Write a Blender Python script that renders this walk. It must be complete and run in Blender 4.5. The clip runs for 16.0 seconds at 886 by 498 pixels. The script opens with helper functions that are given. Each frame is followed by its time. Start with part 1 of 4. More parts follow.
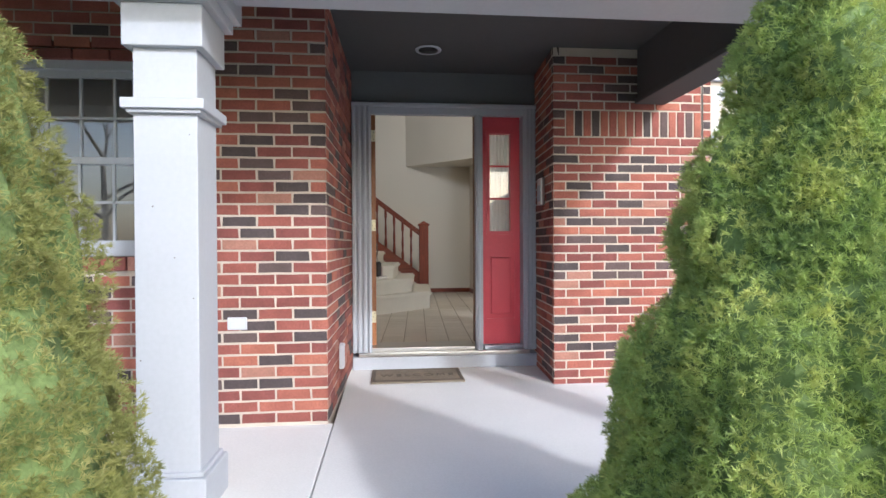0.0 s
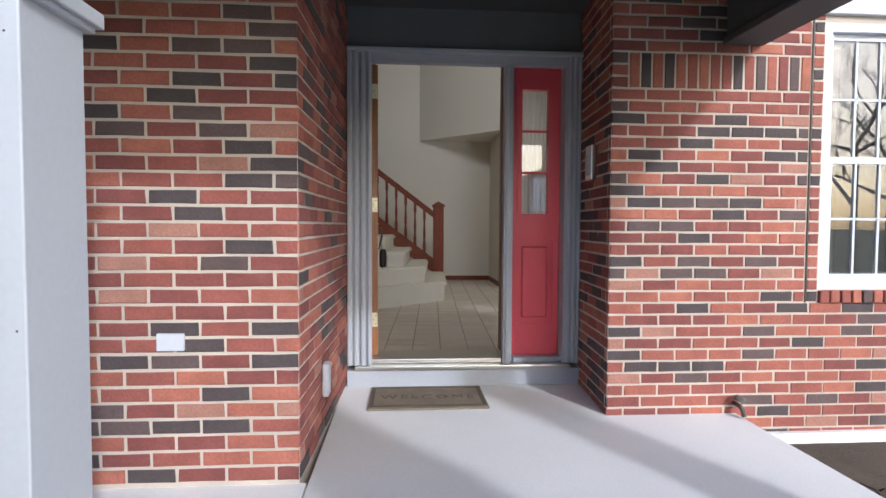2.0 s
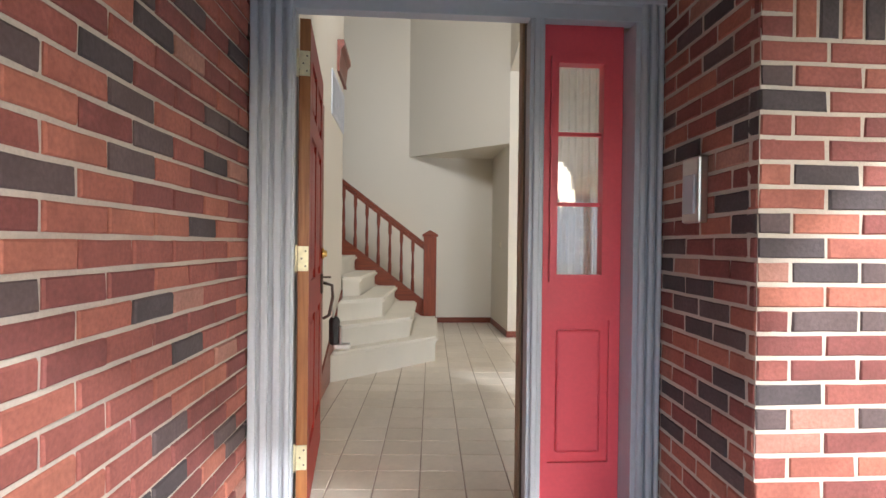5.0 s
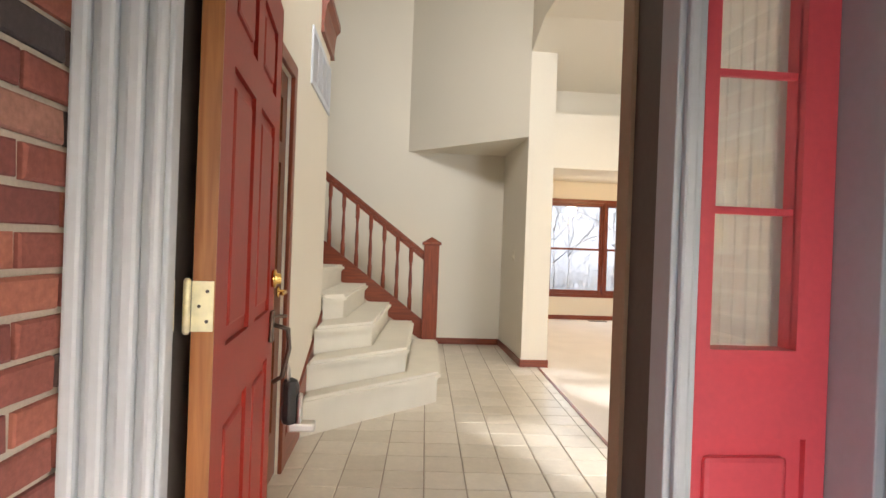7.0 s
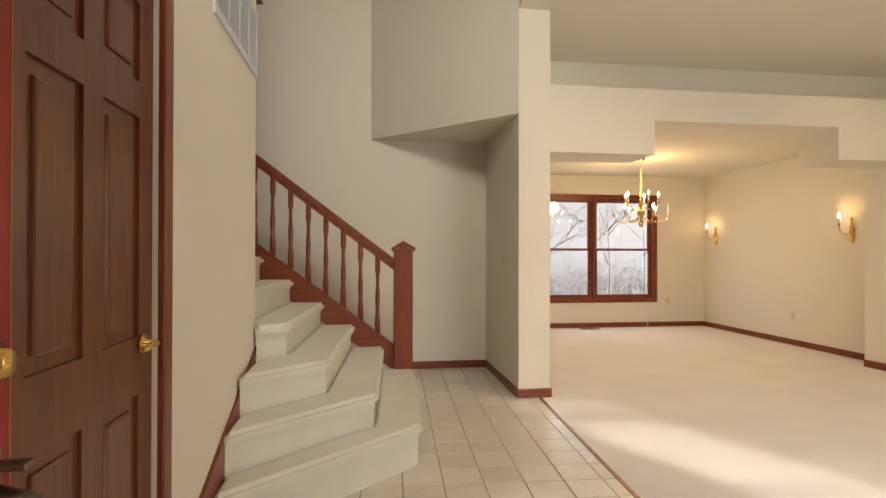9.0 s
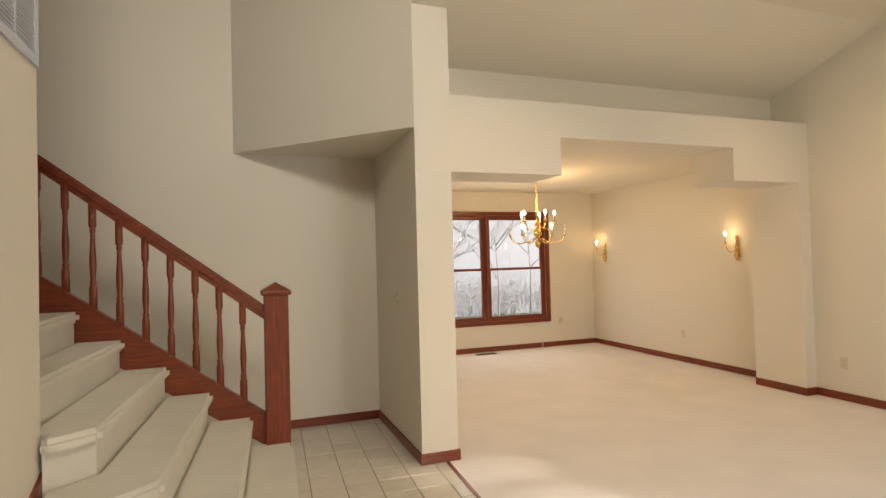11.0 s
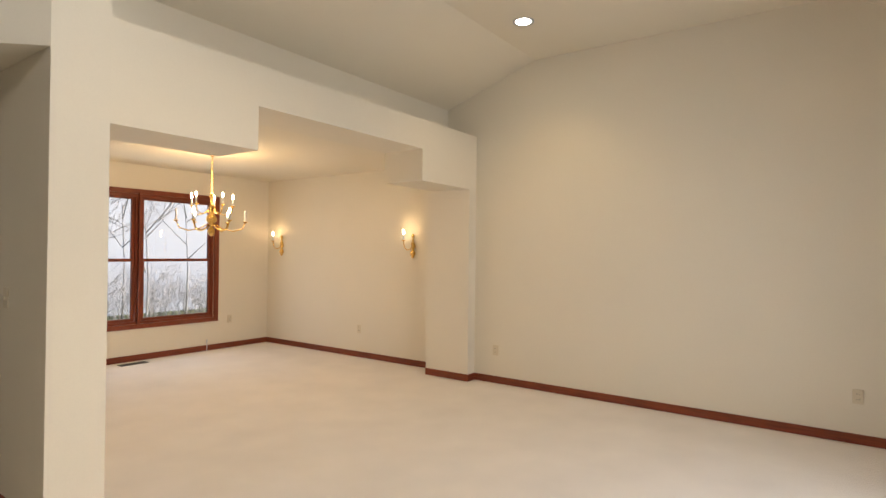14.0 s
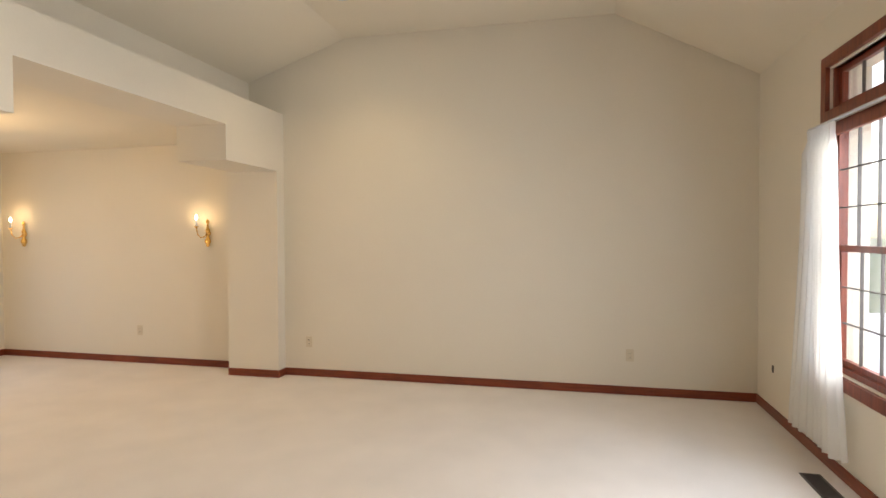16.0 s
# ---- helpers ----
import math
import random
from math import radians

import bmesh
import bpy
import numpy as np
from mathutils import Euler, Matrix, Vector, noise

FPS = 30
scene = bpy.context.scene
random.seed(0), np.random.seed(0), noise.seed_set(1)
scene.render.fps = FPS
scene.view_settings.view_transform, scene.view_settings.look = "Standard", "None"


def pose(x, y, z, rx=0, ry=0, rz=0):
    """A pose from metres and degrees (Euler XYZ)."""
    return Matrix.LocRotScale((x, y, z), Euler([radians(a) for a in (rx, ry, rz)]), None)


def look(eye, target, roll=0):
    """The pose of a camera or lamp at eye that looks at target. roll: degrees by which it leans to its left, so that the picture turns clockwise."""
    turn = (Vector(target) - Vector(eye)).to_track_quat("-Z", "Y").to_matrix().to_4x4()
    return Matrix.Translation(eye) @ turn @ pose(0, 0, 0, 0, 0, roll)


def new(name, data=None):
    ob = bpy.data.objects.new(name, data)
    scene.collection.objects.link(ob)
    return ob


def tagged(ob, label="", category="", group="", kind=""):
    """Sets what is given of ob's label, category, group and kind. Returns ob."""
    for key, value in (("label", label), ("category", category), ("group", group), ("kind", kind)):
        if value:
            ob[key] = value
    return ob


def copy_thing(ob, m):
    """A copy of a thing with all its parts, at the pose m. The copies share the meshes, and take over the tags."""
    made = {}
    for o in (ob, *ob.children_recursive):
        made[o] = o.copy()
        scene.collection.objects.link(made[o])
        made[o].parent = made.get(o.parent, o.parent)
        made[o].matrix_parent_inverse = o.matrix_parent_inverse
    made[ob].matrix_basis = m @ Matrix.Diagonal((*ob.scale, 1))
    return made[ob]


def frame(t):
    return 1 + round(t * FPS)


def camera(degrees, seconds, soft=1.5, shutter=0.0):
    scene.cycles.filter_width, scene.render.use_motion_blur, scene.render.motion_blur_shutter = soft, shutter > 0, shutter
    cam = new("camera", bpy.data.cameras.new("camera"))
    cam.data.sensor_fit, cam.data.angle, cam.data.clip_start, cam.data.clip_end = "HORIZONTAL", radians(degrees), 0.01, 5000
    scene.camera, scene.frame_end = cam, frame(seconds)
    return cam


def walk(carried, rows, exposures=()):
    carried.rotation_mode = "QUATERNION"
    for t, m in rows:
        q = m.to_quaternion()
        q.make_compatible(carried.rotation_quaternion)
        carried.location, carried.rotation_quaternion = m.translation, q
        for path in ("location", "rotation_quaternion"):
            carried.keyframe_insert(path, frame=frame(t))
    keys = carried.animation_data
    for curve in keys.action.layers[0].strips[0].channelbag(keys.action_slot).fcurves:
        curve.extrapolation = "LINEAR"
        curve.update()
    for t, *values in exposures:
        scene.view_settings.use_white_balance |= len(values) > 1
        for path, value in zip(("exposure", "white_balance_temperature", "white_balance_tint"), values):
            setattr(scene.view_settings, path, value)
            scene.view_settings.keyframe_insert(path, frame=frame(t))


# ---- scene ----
cam = camera(77.2, 16.0)
PATH = [
    (0, (0.134, -4.937, 0.938), (0.327, -2.946, 0.92), -0.3),
    (0.5, (0.136, -4.716, 0.94), (0.310, -2.724, 0.91), 0.0),
    (1, (0.128, -4.440, 0.946), (0.290, -2.448, 0.892), 0.5),
    (1.5, (0.160, -4.187, 0.94), (0.306, -2.194, 0.872), 0.4),
    (2, (0.204, -3.931, 0.963), (0.343, -1.937, 0.879), 0.3),
    (2.5, (0.239, -3.676, 0.96), (0.371, -1.682, 0.881), 0.2),
    (3, (0.248, -3.411, 0.986), (0.389, -1.417, 0.909), 0.4),
    (3.5, (0.279, -3.165, 1.007), (0.432, -1.172, 0.957), 0.3),
    (4, (0.337, -2.884, 1.062), (0.490, -0.890, 1.031), 0.3),
    (6.5, (0.416, -1.443, 1.241), (0.557, 0.552, 1.228), 1.7),
    (7, (0.379, -1.160, 1.239), (0.540, 0.834, 1.234), 2.1),
    (7.5, (0.366, -0.825, 1.179), (0.554, 1.166, 1.193), 1.6),
    (8, (0.399, -0.500, 1.185), (0.616, 1.488, 1.192), 1.1),
    (10.5, (0.453, 0.658, 1.433), (0.965, 2.591, 1.468), -1.4),
    (11, (0.526, 0.841, 1.476), (1.208, 2.721, 1.516), -1.5),
    (11.5, (0.585, 0.957, 1.476), (1.461, 2.753, 1.538), -1.5),
    (12, (0.627, 1.007, 1.476), (1.685, 2.702, 1.555), -1.5),
    (12.5, (0.635, 1.124, 1.474), (1.863, 2.7, 1.556), -1.0),
    (13, (0.601, 1.266, 1.487), (1.985, 2.709, 1.557), -0.1),
    (13.5, (0.58, 1.378, 1.489), (2.092, 2.687, 1.533), 0.3),
    (14, (0.636, 1.51, 1.452), (2.26, 2.676, 1.465), 0.7),
    (14.5, (0.668, 1.62, 1.462), (2.399, 2.621, 1.44), 0.6),
    (15, (0.69, 1.687, 1.437), (2.504, 2.529, 1.401), 0.4),
    (15.5, (0.691, 1.795, 1.428), (2.578, 2.456, 1.392), 0.4),
    (16, (0.635, 1.922, 1.483), (2.582, 2.378, 1.438), -0.2),
]
walk(cam, [(t, look(eye, target, roll)) for t, eye, target, roll in PATH],
     [(0, 1.02, 5600, 10), (1.2, 0.80, 5500, 10), (2.5, 0.74, 5500, 10), (4.0, 1.16, 5600, 10), (6.5, 2.05, 6000, 10), (7.3, 1.92, 6300, 10), (8.2, 1.52, 6850, 10),
      (10.5, 1.46, 6800, 10), (12.5, 1.48, 6650, 10), (14.0, 1.50, 6350, 10), (16.0, 1.54, 6150, 10)])

# ---- world, sun and window fill lamps ----
world = bpy.data.worlds.new("sky")
scene.world = world
world.use_nodes = True
SUN_TO = Vector((0.46, -0.89, 0.51)).normalized()
nt = world.node_tree
sky = nt.nodes.new("ShaderNodeTexSky")
sky.sky_type, sky.sun_disc = "NISHITA", False
sky.sun_elevation = math.asin(SUN_TO.z)
sky.sun_rotation = math.atan2(SUN_TO.x, SUN_TO.y)
sky.air_density, sky.dust_density = 1.0, 3.0
nt.links.new(sky.outputs[0], nt.nodes["Background"].inputs[0])
nt.nodes["Background"].inputs[1].default_value = 0.15
sun = new("sun", bpy.data.lights.new("sun", "SUN"))
sun.data.energy, sun.data.angle, sun.data.color = 1.25, radians(3), (1.0, 0.96, 0.92)
sun.matrix_world = look(SUN_TO * 20, (0, 0, 0))


def area_lamp(name, at, to, w, h, watts, color):
    lamp = new(name, bpy.data.lights.new(name, "AREA"))
    lamp.data.shape, lamp.data.size, lamp.data.size_y = "RECTANGLE", w, h
    lamp.data.energy, lamp.data.color = watts, color
    lamp.matrix_world = look(at, to)
    return lamp


def point_lamp(name, at, watts, color, radius=0.02):
    lamp = new(name, bpy.data.lights.new(name, "POINT"))
    lamp.data.energy, lamp.data.color, lamp.data.shadow_soft_size = watts, color, radius
    lamp.location = at
    return lamp


DAY = (0.90, 0.95, 1.0)
WARM = (1.0, 0.64, 0.30)
# Fill lamp in the added opening behind the front window.
area_lamp("window_light", (3.02, 0.27, 1.45), (3.02, 3.0, 0.5), 0.75, 1.45, 13.5, DAY)
area_lamp("window_light", (3.92, -0.22, 1.45), (4.3, 3.0, 0.5), 0.45, 1.6, 11.5, DAY)
area_lamp("window_light", (4.26, 9.00, 1.3), (4.26, 6.0, 1.0), 2.0, 1.6, 5, DAY)
# Added fill lamp for the hall; the window it sits in is made up.
area_lamp("window_light", (0.6, 0.19, 4.05), (0.5, 6.0, 2.2), 1.3, 1.2, 15, (1.0, 0.96, 0.90)).data.spread = radians(95)

# ---- materials ----


def material(name, color, rough=0.6, metal=0.0, vary=0.1, scale=6.0, grain=60.0, bump=0.1, spec=0.5):
    """Paint-like surface: broad patches and fine grain in the colour, grain in the relief."""
    m = bpy.data.materials.new(name)
    m.use_nodes = True
    n, l = m.node_tree.nodes, m.node_tree.links
    b = n["Principled BSDF"]
    b.inputs["Roughness"].default_value, b.inputs["Metallic"].default_value = rough, metal
    b.inputs["Specular IOR Level"].default_value = spec
    tc = n.new("ShaderNodeTexCoord")
    broad, fine = n.new("ShaderNodeTexNoise"), n.new("ShaderNodeTexNoise")
    broad.inputs["Scale"].default_value, fine.inputs["Scale"].default_value = scale, grain
    broad.inputs["Detail"].default_value, fine.inputs["Detail"].default_value = 3, 4
    for t in (broad, fine):
        l.new(tc.outputs["Object"], t.inputs["Vector"])
    add = n.new("ShaderNodeMath")
    add.operation = "ADD"
    l.new(broad.outputs[0], add.inputs[0])
    l.new(fine.outputs[0], add.inputs[1])
    span = n.new("ShaderNodeMapRange")
    span.inputs[1].default_value, span.inputs[2].default_value = 0.6, 1.4
    span.inputs[3].default_value, span.inputs[4].default_value = 1 - vary, 1 + vary
    l.new(add.outputs[0], span.inputs[0])
    mul = n.new("ShaderNodeVectorMath")
    mul.operation = "SCALE"
    mul.inputs[0].default_value = color
    l.new(span.outputs[0], mul.inputs["Scale"])
    l.new(mul.outputs[0], b.inputs["Base Color"])
    if bump:
        bp = n.new("ShaderNodeBump")
        bp.inputs["Strength"].default_value, bp.inputs["Distance"].default_value = bump, 0.004
        l.new(fine.outputs[0], bp.inputs["Height"])
        l.new(bp.outputs[0], b.inputs["Normal"])
    return m


def ramp_material(name, stops, rough, driver="object", grain=90.0, bump=0.35, dirt=0.25, constant=True):
    """Each piece takes its own colour from the stops; grain and dirt on top."""
    m = bpy.data.materials.new(name)
    m.use_nodes = True
    n, l = m.node_tree.nodes, m.node_tree.links
    b = n["Principled BSDF"]
    b.inputs["Roughness"].default_value = rough
    if driver == "object":
        src = n.new("ShaderNodeObjectInfo").outputs["Random"]
    elif driver == "clump":
        clump, geo0, wide = n.new("ShaderNodeTexNoise"), n.new("ShaderNodeNewGeometry"), n.new("ShaderNodeMapRange")
        clump.inputs["Scale"].default_value, clump.inputs["Detail"].default_value = 11, 5
        l.new(geo0.outputs["Position"], clump.inputs["Vector"])
        wide.inputs[1].default_value, wide.inputs[2].default_value = 0.3, 0.7
        l.new(clump.outputs[0], wide.inputs[0])
        src = wide.outputs[0]
    else:
        src = n.new("ShaderNodeNewGeometry").outputs["Random Per Island"]
    ramp = n.new("ShaderNodeValToRGB")
    ramp.color_ramp.interpolation = "CONSTANT" if constant else "LINEAR"
    e = ramp.color_ramp.elements
    while len(e) < len(stops):
        e.new(0.5)
    for k, (p, c) in enumerate(stops):
        e[k].position, e[k].color = p, (*c, 1)
    l.new(src, ramp.inputs[0])
    geo = n.new("ShaderNodeNewGeometry")
    fine, broad = n.new("ShaderNodeTexNoise"), n.new("ShaderNodeTexNoise")
    fine.inputs["Scale"].default_value, fine.inputs["Detail"].default_value = grain, 6
    broad.inputs["Scale"].default_value, broad.inputs["Detail"].default_value = 9, 4
    l.new(geo.outputs["Position"], fine.inputs["Vector"])
    l.new(geo.outputs["Position"], broad.inputs["Vector"])
    mix = n.new("ShaderNodeMath")
    mix.operation = "MULTIPLY"
    l.new(fine.outputs[0], mix.inputs[0])
    l.new(broad.outputs[0], mix.inputs[1])
    span = n.new("ShaderNodeMapRange")
    span.inputs[1].default_value, span.inputs[2].default_value = 0.08, 0.42
    span.inputs[3].default_value, span.inputs[4].default_value = 1 - dirt, 1 + dirt
    l.new(mix.outputs[0], span.inputs[0])
    mul = n.new("ShaderNodeVectorMath")
    mul.operation = "SCALE"
    l.new(ramp.outputs[0], mul.inputs[0])
    l.new(span.outputs[0], mul.inputs["Scale"])
    l.new(mul.outputs[0], b.inputs["Base Color"])
    bp = n.new("ShaderNodeBump")
    bp.inputs["Strength"].default_value, bp.inputs["Distance"].default_value = bump, 0.006
    l.new(fine.outputs[0], bp.inputs["Height"])
    l.new(bp.outputs[0], b.inputs["Normal"])
    return m


def wood_material(name, dark, light, rough=0.35, along=(18, 18, 1.2)):
    m = bpy.data.materials.new(name)
    m.use_nodes = True
    n, l = m.node_tree.nodes, m.node_tree.links
    b = n["Principled BSDF"]
    b.inputs["Roughness"].default_value = rough
    tc, mp = n.new("ShaderNodeTexCoord"), n.new("ShaderNodeMapping")
    mp.inputs["Scale"].default_value = along
    l.new(tc.outputs["Object"], mp.inputs["Vector"])
    no = n.new("ShaderNodeTexNoise")
    no.inputs["Scale"].default_value, no.inputs["Detail"].default_value, no.inputs["Distortion"].default_value = 3, 6, 0.8
    l.new(mp.outputs[0], no.inputs["Vector"])
    r = n.new("ShaderNodeValToRGB")
    r.color_ramp.elements[0].position, r.color_ramp.elements[0].color = 0.3, (*dark, 1)
    r.color_ramp.elements[1].position, r.color_ramp.elements[1].color = 0.7, (*light, 1)
    l.new(no.outputs[0], r.inputs[0])
    l.new(r.outputs[0], b.inputs["Base Color"])
    bp = n.new("ShaderNodeBump")
    bp.inputs["Strength"].default_value, bp.inputs["Distance"].default_value = 0.08, 0.002
    l.new(no.outputs[0], bp.inputs["Height"])
    l.new(bp.outputs[0], b.inputs["Normal"])
    return m


def glow_material(name, color, strength, base=(1, 0.95, 0.85)):
    m = bpy.data.materials.new(name)
    m.use_nodes = True
    b = m.node_tree.nodes["Principled BSDF"]
    b.inputs["Base Color"].default_value = (*base, 1)
    b.inputs["Emission Color"].default_value = (*color, 1)
    b.inputs["Emission Strength"].default_value = strength
    return m


def glass_material(name, tint=(1, 1, 1), rough=0.0):
    """Thin pane: clear, with a mirror-like gloss that grows at a slant."""
    m = bpy.data.materials.new(name)
    m.use_nodes = True
    n, l = m.node_tree.nodes, m.node_tree.links
    n.remove(n["Principled BSDF"])
    tr, gl, mx, fr = (n.new("ShaderNode" + k) for k in ("BsdfTransparent", "BsdfGlossy", "MixShader", "LayerWeight"))
    tr.inputs[0].default_value = (*tint, 1)
    gl.inputs["Roughness"].default_value = rough
    power, span = n.new("ShaderNodeMath"), n.new("ShaderNodeMapRange")
    power.operation = "POWER"
    power.inputs[1].default_value = 4.0
    span.inputs[3].default_value, span.inputs[4].default_value = 0.09, 0.8
    l.new(fr.outputs["Facing"], power.inputs[0])
    l.new(power.outputs[0], span.inputs[0])
    l.new(span.outputs[0], mx.inputs[0])
    l.new(tr.outputs[0], mx.inputs[1])
    l.new(gl.outputs[0], mx.inputs[2])
    l.new(mx.outputs[0], n["Material Output"].inputs[0])
    return m


def sheer_material(name, color, clear=0.35):
    m = bpy.data.materials.new(name)
    m.use_nodes = True
    n, l = m.node_tree.nodes, m.node_tree.links
    n.remove(n["Principled BSDF"])
    di, tl, tr, a, c = (n.new("ShaderNode" + k) for k in ("BsdfDiffuse", "BsdfTranslucent", "BsdfTransparent", "MixShader", "MixShader"))
    di.inputs[0].default_value = tl.inputs[0].default_value = (*color, 1)
    a.inputs[0].default_value, c.inputs[0].default_value = 0.55, clear
    l.new(di.outputs[0], a.inputs[1])
    l.new(tl.outputs[0], a.inputs[2])
    l.new(a.outputs[0], c.inputs[1])
    l.new(tr.outputs[0], c.inputs[2])
    l.new(c.outputs[0], n["Material Output"].inputs[0])
    return m


BRICKS = [(0.0, (0.070, 0.054, 0.054)), (0.12, (0.105, 0.072, 0.068)), (0.22, (0.20, 0.062, 0.052)), (0.42, (0.265, 0.083, 0.063)),
          (0.64, (0.325, 0.108, 0.074)), (0.84, (0.36, 0.126, 0.082)), (0.95, (0.35, 0.17, 0.125))]
M_BRICK = ramp_material("brick", BRICKS, 0.85)
M_BRICKS = ramp_material("brick_far", BRICKS, 0.85, driver="island")
M_MORTAR = material("mortar", (0.52, 0.455, 0.38), 0.95, vary=0.15, scale=5, grain=140, bump=0.5)
M_GRAY = material("gray_paint", (0.43, 0.455, 0.495), 0.5, vary=0.05, scale=3, grain=50, bump=0.05)
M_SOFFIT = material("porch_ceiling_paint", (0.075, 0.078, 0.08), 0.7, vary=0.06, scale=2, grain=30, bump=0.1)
# Frame gray with the porch shade over the door put into it.
M_HEAD = material("shaded_gray_paint", (0.13, 0.14, 0.145), 0.6, vary=0.05, scale=2, grain=40, bump=0.05)
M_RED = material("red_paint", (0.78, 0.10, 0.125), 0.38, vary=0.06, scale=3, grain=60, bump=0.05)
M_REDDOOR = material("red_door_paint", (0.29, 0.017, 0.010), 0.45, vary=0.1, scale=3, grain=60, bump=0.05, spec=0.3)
M_CONCRETE = material("concrete", (0.76, 0.755, 0.74), 0.9, vary=0.08, scale=1.3, grain=120, bump=0.3)
M_WALL = material("cream_wall_paint", (0.75, 0.69, 0.575), 0.75, vary=0.02, scale=1.5, grain=90, bump=0.08)
M_CEIL = material("ceiling_paint", (0.77, 0.705, 0.575), 0.9, vary=0.02, scale=1.5, grain=110, bump=0.15)
M_CARPET = material("cream_carpet", (0.83, 0.775, 0.72), 1.0, vary=0.07, scale=2.2, grain=420, bump=0.9, spec=0.1)
M_STAIRCARPET = material("stair_carpet", (0.77, 0.73, 0.63), 1.0, vary=0.07, scale=4, grain=380, bump=0.9, spec=0.1)
M_TILE = ramp_material("floor_tile", [(0.0, (0.60, 0.54, 0.44)), (0.5, (0.65, 0.59, 0.49)), (1.0, (0.69, 0.63, 0.53))], 0.28, grain=35, bump=0.04, dirt=0.07, constant=False)
M_GROUT = material("grout", (0.36, 0.30, 0.24), 0.95, vary=0.1, grain=200, bump=0.3)
M_WOOD = wood_material("cherry_wood", (0.125, 0.022, 0.008), (0.25, 0.052, 0.018))
M_WOODX = wood_material("cherry_wood_x", (0.125, 0.022, 0.008), (0.25, 0.052, 0.018), along=(1.2, 18, 18))
M_WOODY = wood_material("cherry_wood_y", (0.125, 0.022, 0.008), (0.25, 0.052, 0.018), along=(18, 1.2, 18))
M_DOOREDGE = wood_material("door_edge_wood", (0.24, 0.085, 0.028), (0.38, 0.16, 0.055), 0.4)
M_BROWN = wood_material("brown_door_wood", (0.11, 0.028, 0.010), (0.19, 0.055, 0.020), 0.3)
M_BRASS = material("brass", (0.80, 0.52, 0.16), 0.18, metal=1.0, vary=0.05, bump=0)
M_OLDBRASS = material("worn_brass", (0.78, 0.72, 0.50), 0.42, metal=0.5, vary=0.12, scale=40, bump=0)
M_STEEL = material("brushed_steel", (0.62, 0.60, 0.56), 0.3, metal=1.0, vary=0.05, bump=0)
M_BLACK = material("black_plastic", (0.015, 0.015, 0.017), 0.4, vary=0.1, bump=0)
M_WHITE = material("white_vinyl", (0.57, 0.59, 0.64), 0.4, vary=0.03, grain=40, bump=0.02)
M_IVORY = material("ivory_plastic", (0.66, 0.58, 0.44), 0.4, vary=0.03, bump=0)
M_DARK = material("dark_gap", (0.02, 0.017, 0.015), 0.8, vary=0.1, bump=0)
M_STRIP = material("dark_weatherstrip", (0.09, 0.075, 0.065), 0.6, vary=0.1, bump=0.05)
M_JAMB = material("tan_jamb_paint", (0.34, 0.24, 0.15), 0.6, vary=0.06, grain=60, bump=0.05)
M_BRONZE = material("aged_bronze", (0.16, 0.13, 0.11), 0.35, metal=1.0, vary=0.1, bump=0)
M_MAT = material("rubber_mat", (0.21, 0.17, 0.12), 0.9, vary=0.3, scale=8, grain=220, bump=0.8)
M_MATTEXT = material("rubber_mat_letters", (0.10, 0.08, 0.06), 0.85, vary=0.2, grain=200, bump=0.4)
# Even gray for sheets and walls behind panes and the grille.
M_BACKING = material("backing_gray", (0.26, 0.25, 0.24), 0.8, vary=0.06, bump=0.05)
M_SOIL = material("soil_mulch", (0.09, 0.07, 0.05), 1.0, vary=0.4, scale=5, grain=60, bump=1.0)
M_GRASS = material("lawn", (0.11, 0.13, 0.05), 1.0, vary=0.3, scale=2, grain=90, bump=1.0)
# Distant haze is put into this pale bluish gray branch colour.
M_HAZY = material("hazy_branches", (0.25, 0.25, 0.265), 0.95, vary=0.2, scale=9, grain=60, bump=0.3)
M_BARK = material("bare_branches", (0.27, 0.24, 0.22), 0.95, vary=0.3, scale=9, grain=60, bump=0.6)
M_GLASS = glass_material("glass")
M_SHEER = sheer_material("sheer_fabric", (0.92, 0.92, 0.90), 0.32)
M_SCREEN = sheer_material("insect_screen", (0.12, 0.12, 0.125), 0.42)
M_BULB = glow_material("bulb_glow", (1.0, 0.72, 0.38), 25.0)
M_MIST = glow_material("misty_sky", (0.86, 0.90, 1.0), 0.30, (0.0, 0.0, 0.0))
M_LED = glow_material("downlight_glow", (1.0, 0.86, 0.62), 18.0)

# ---- mesh helpers ----


def box(bm, x0, x1, y0, y1, z0, z1, bevel=0.0):
    m = Matrix.LocRotScale(((x0 + x1) / 2, (y0 + y1) / 2, (z0 + z1) / 2), None, (abs(x1 - x0), abs(y1 - y0), abs(z1 - z0)))
    made = bmesh.ops.create_cube(bm, size=1, matrix=m)["verts"]
    if bevel:
        edges = list({e for v in made for e in v.link_edges})
        bmesh.ops.bevel(bm, geom=edges, offset=bevel, segments=2, affect="EDGES", profile=0.5)
    return bm


def boxes(*rows, bevel=0.0):
    bm = bmesh.new()
    for r in rows:
        box(bm, *r, bevel=bevel)
    return bm


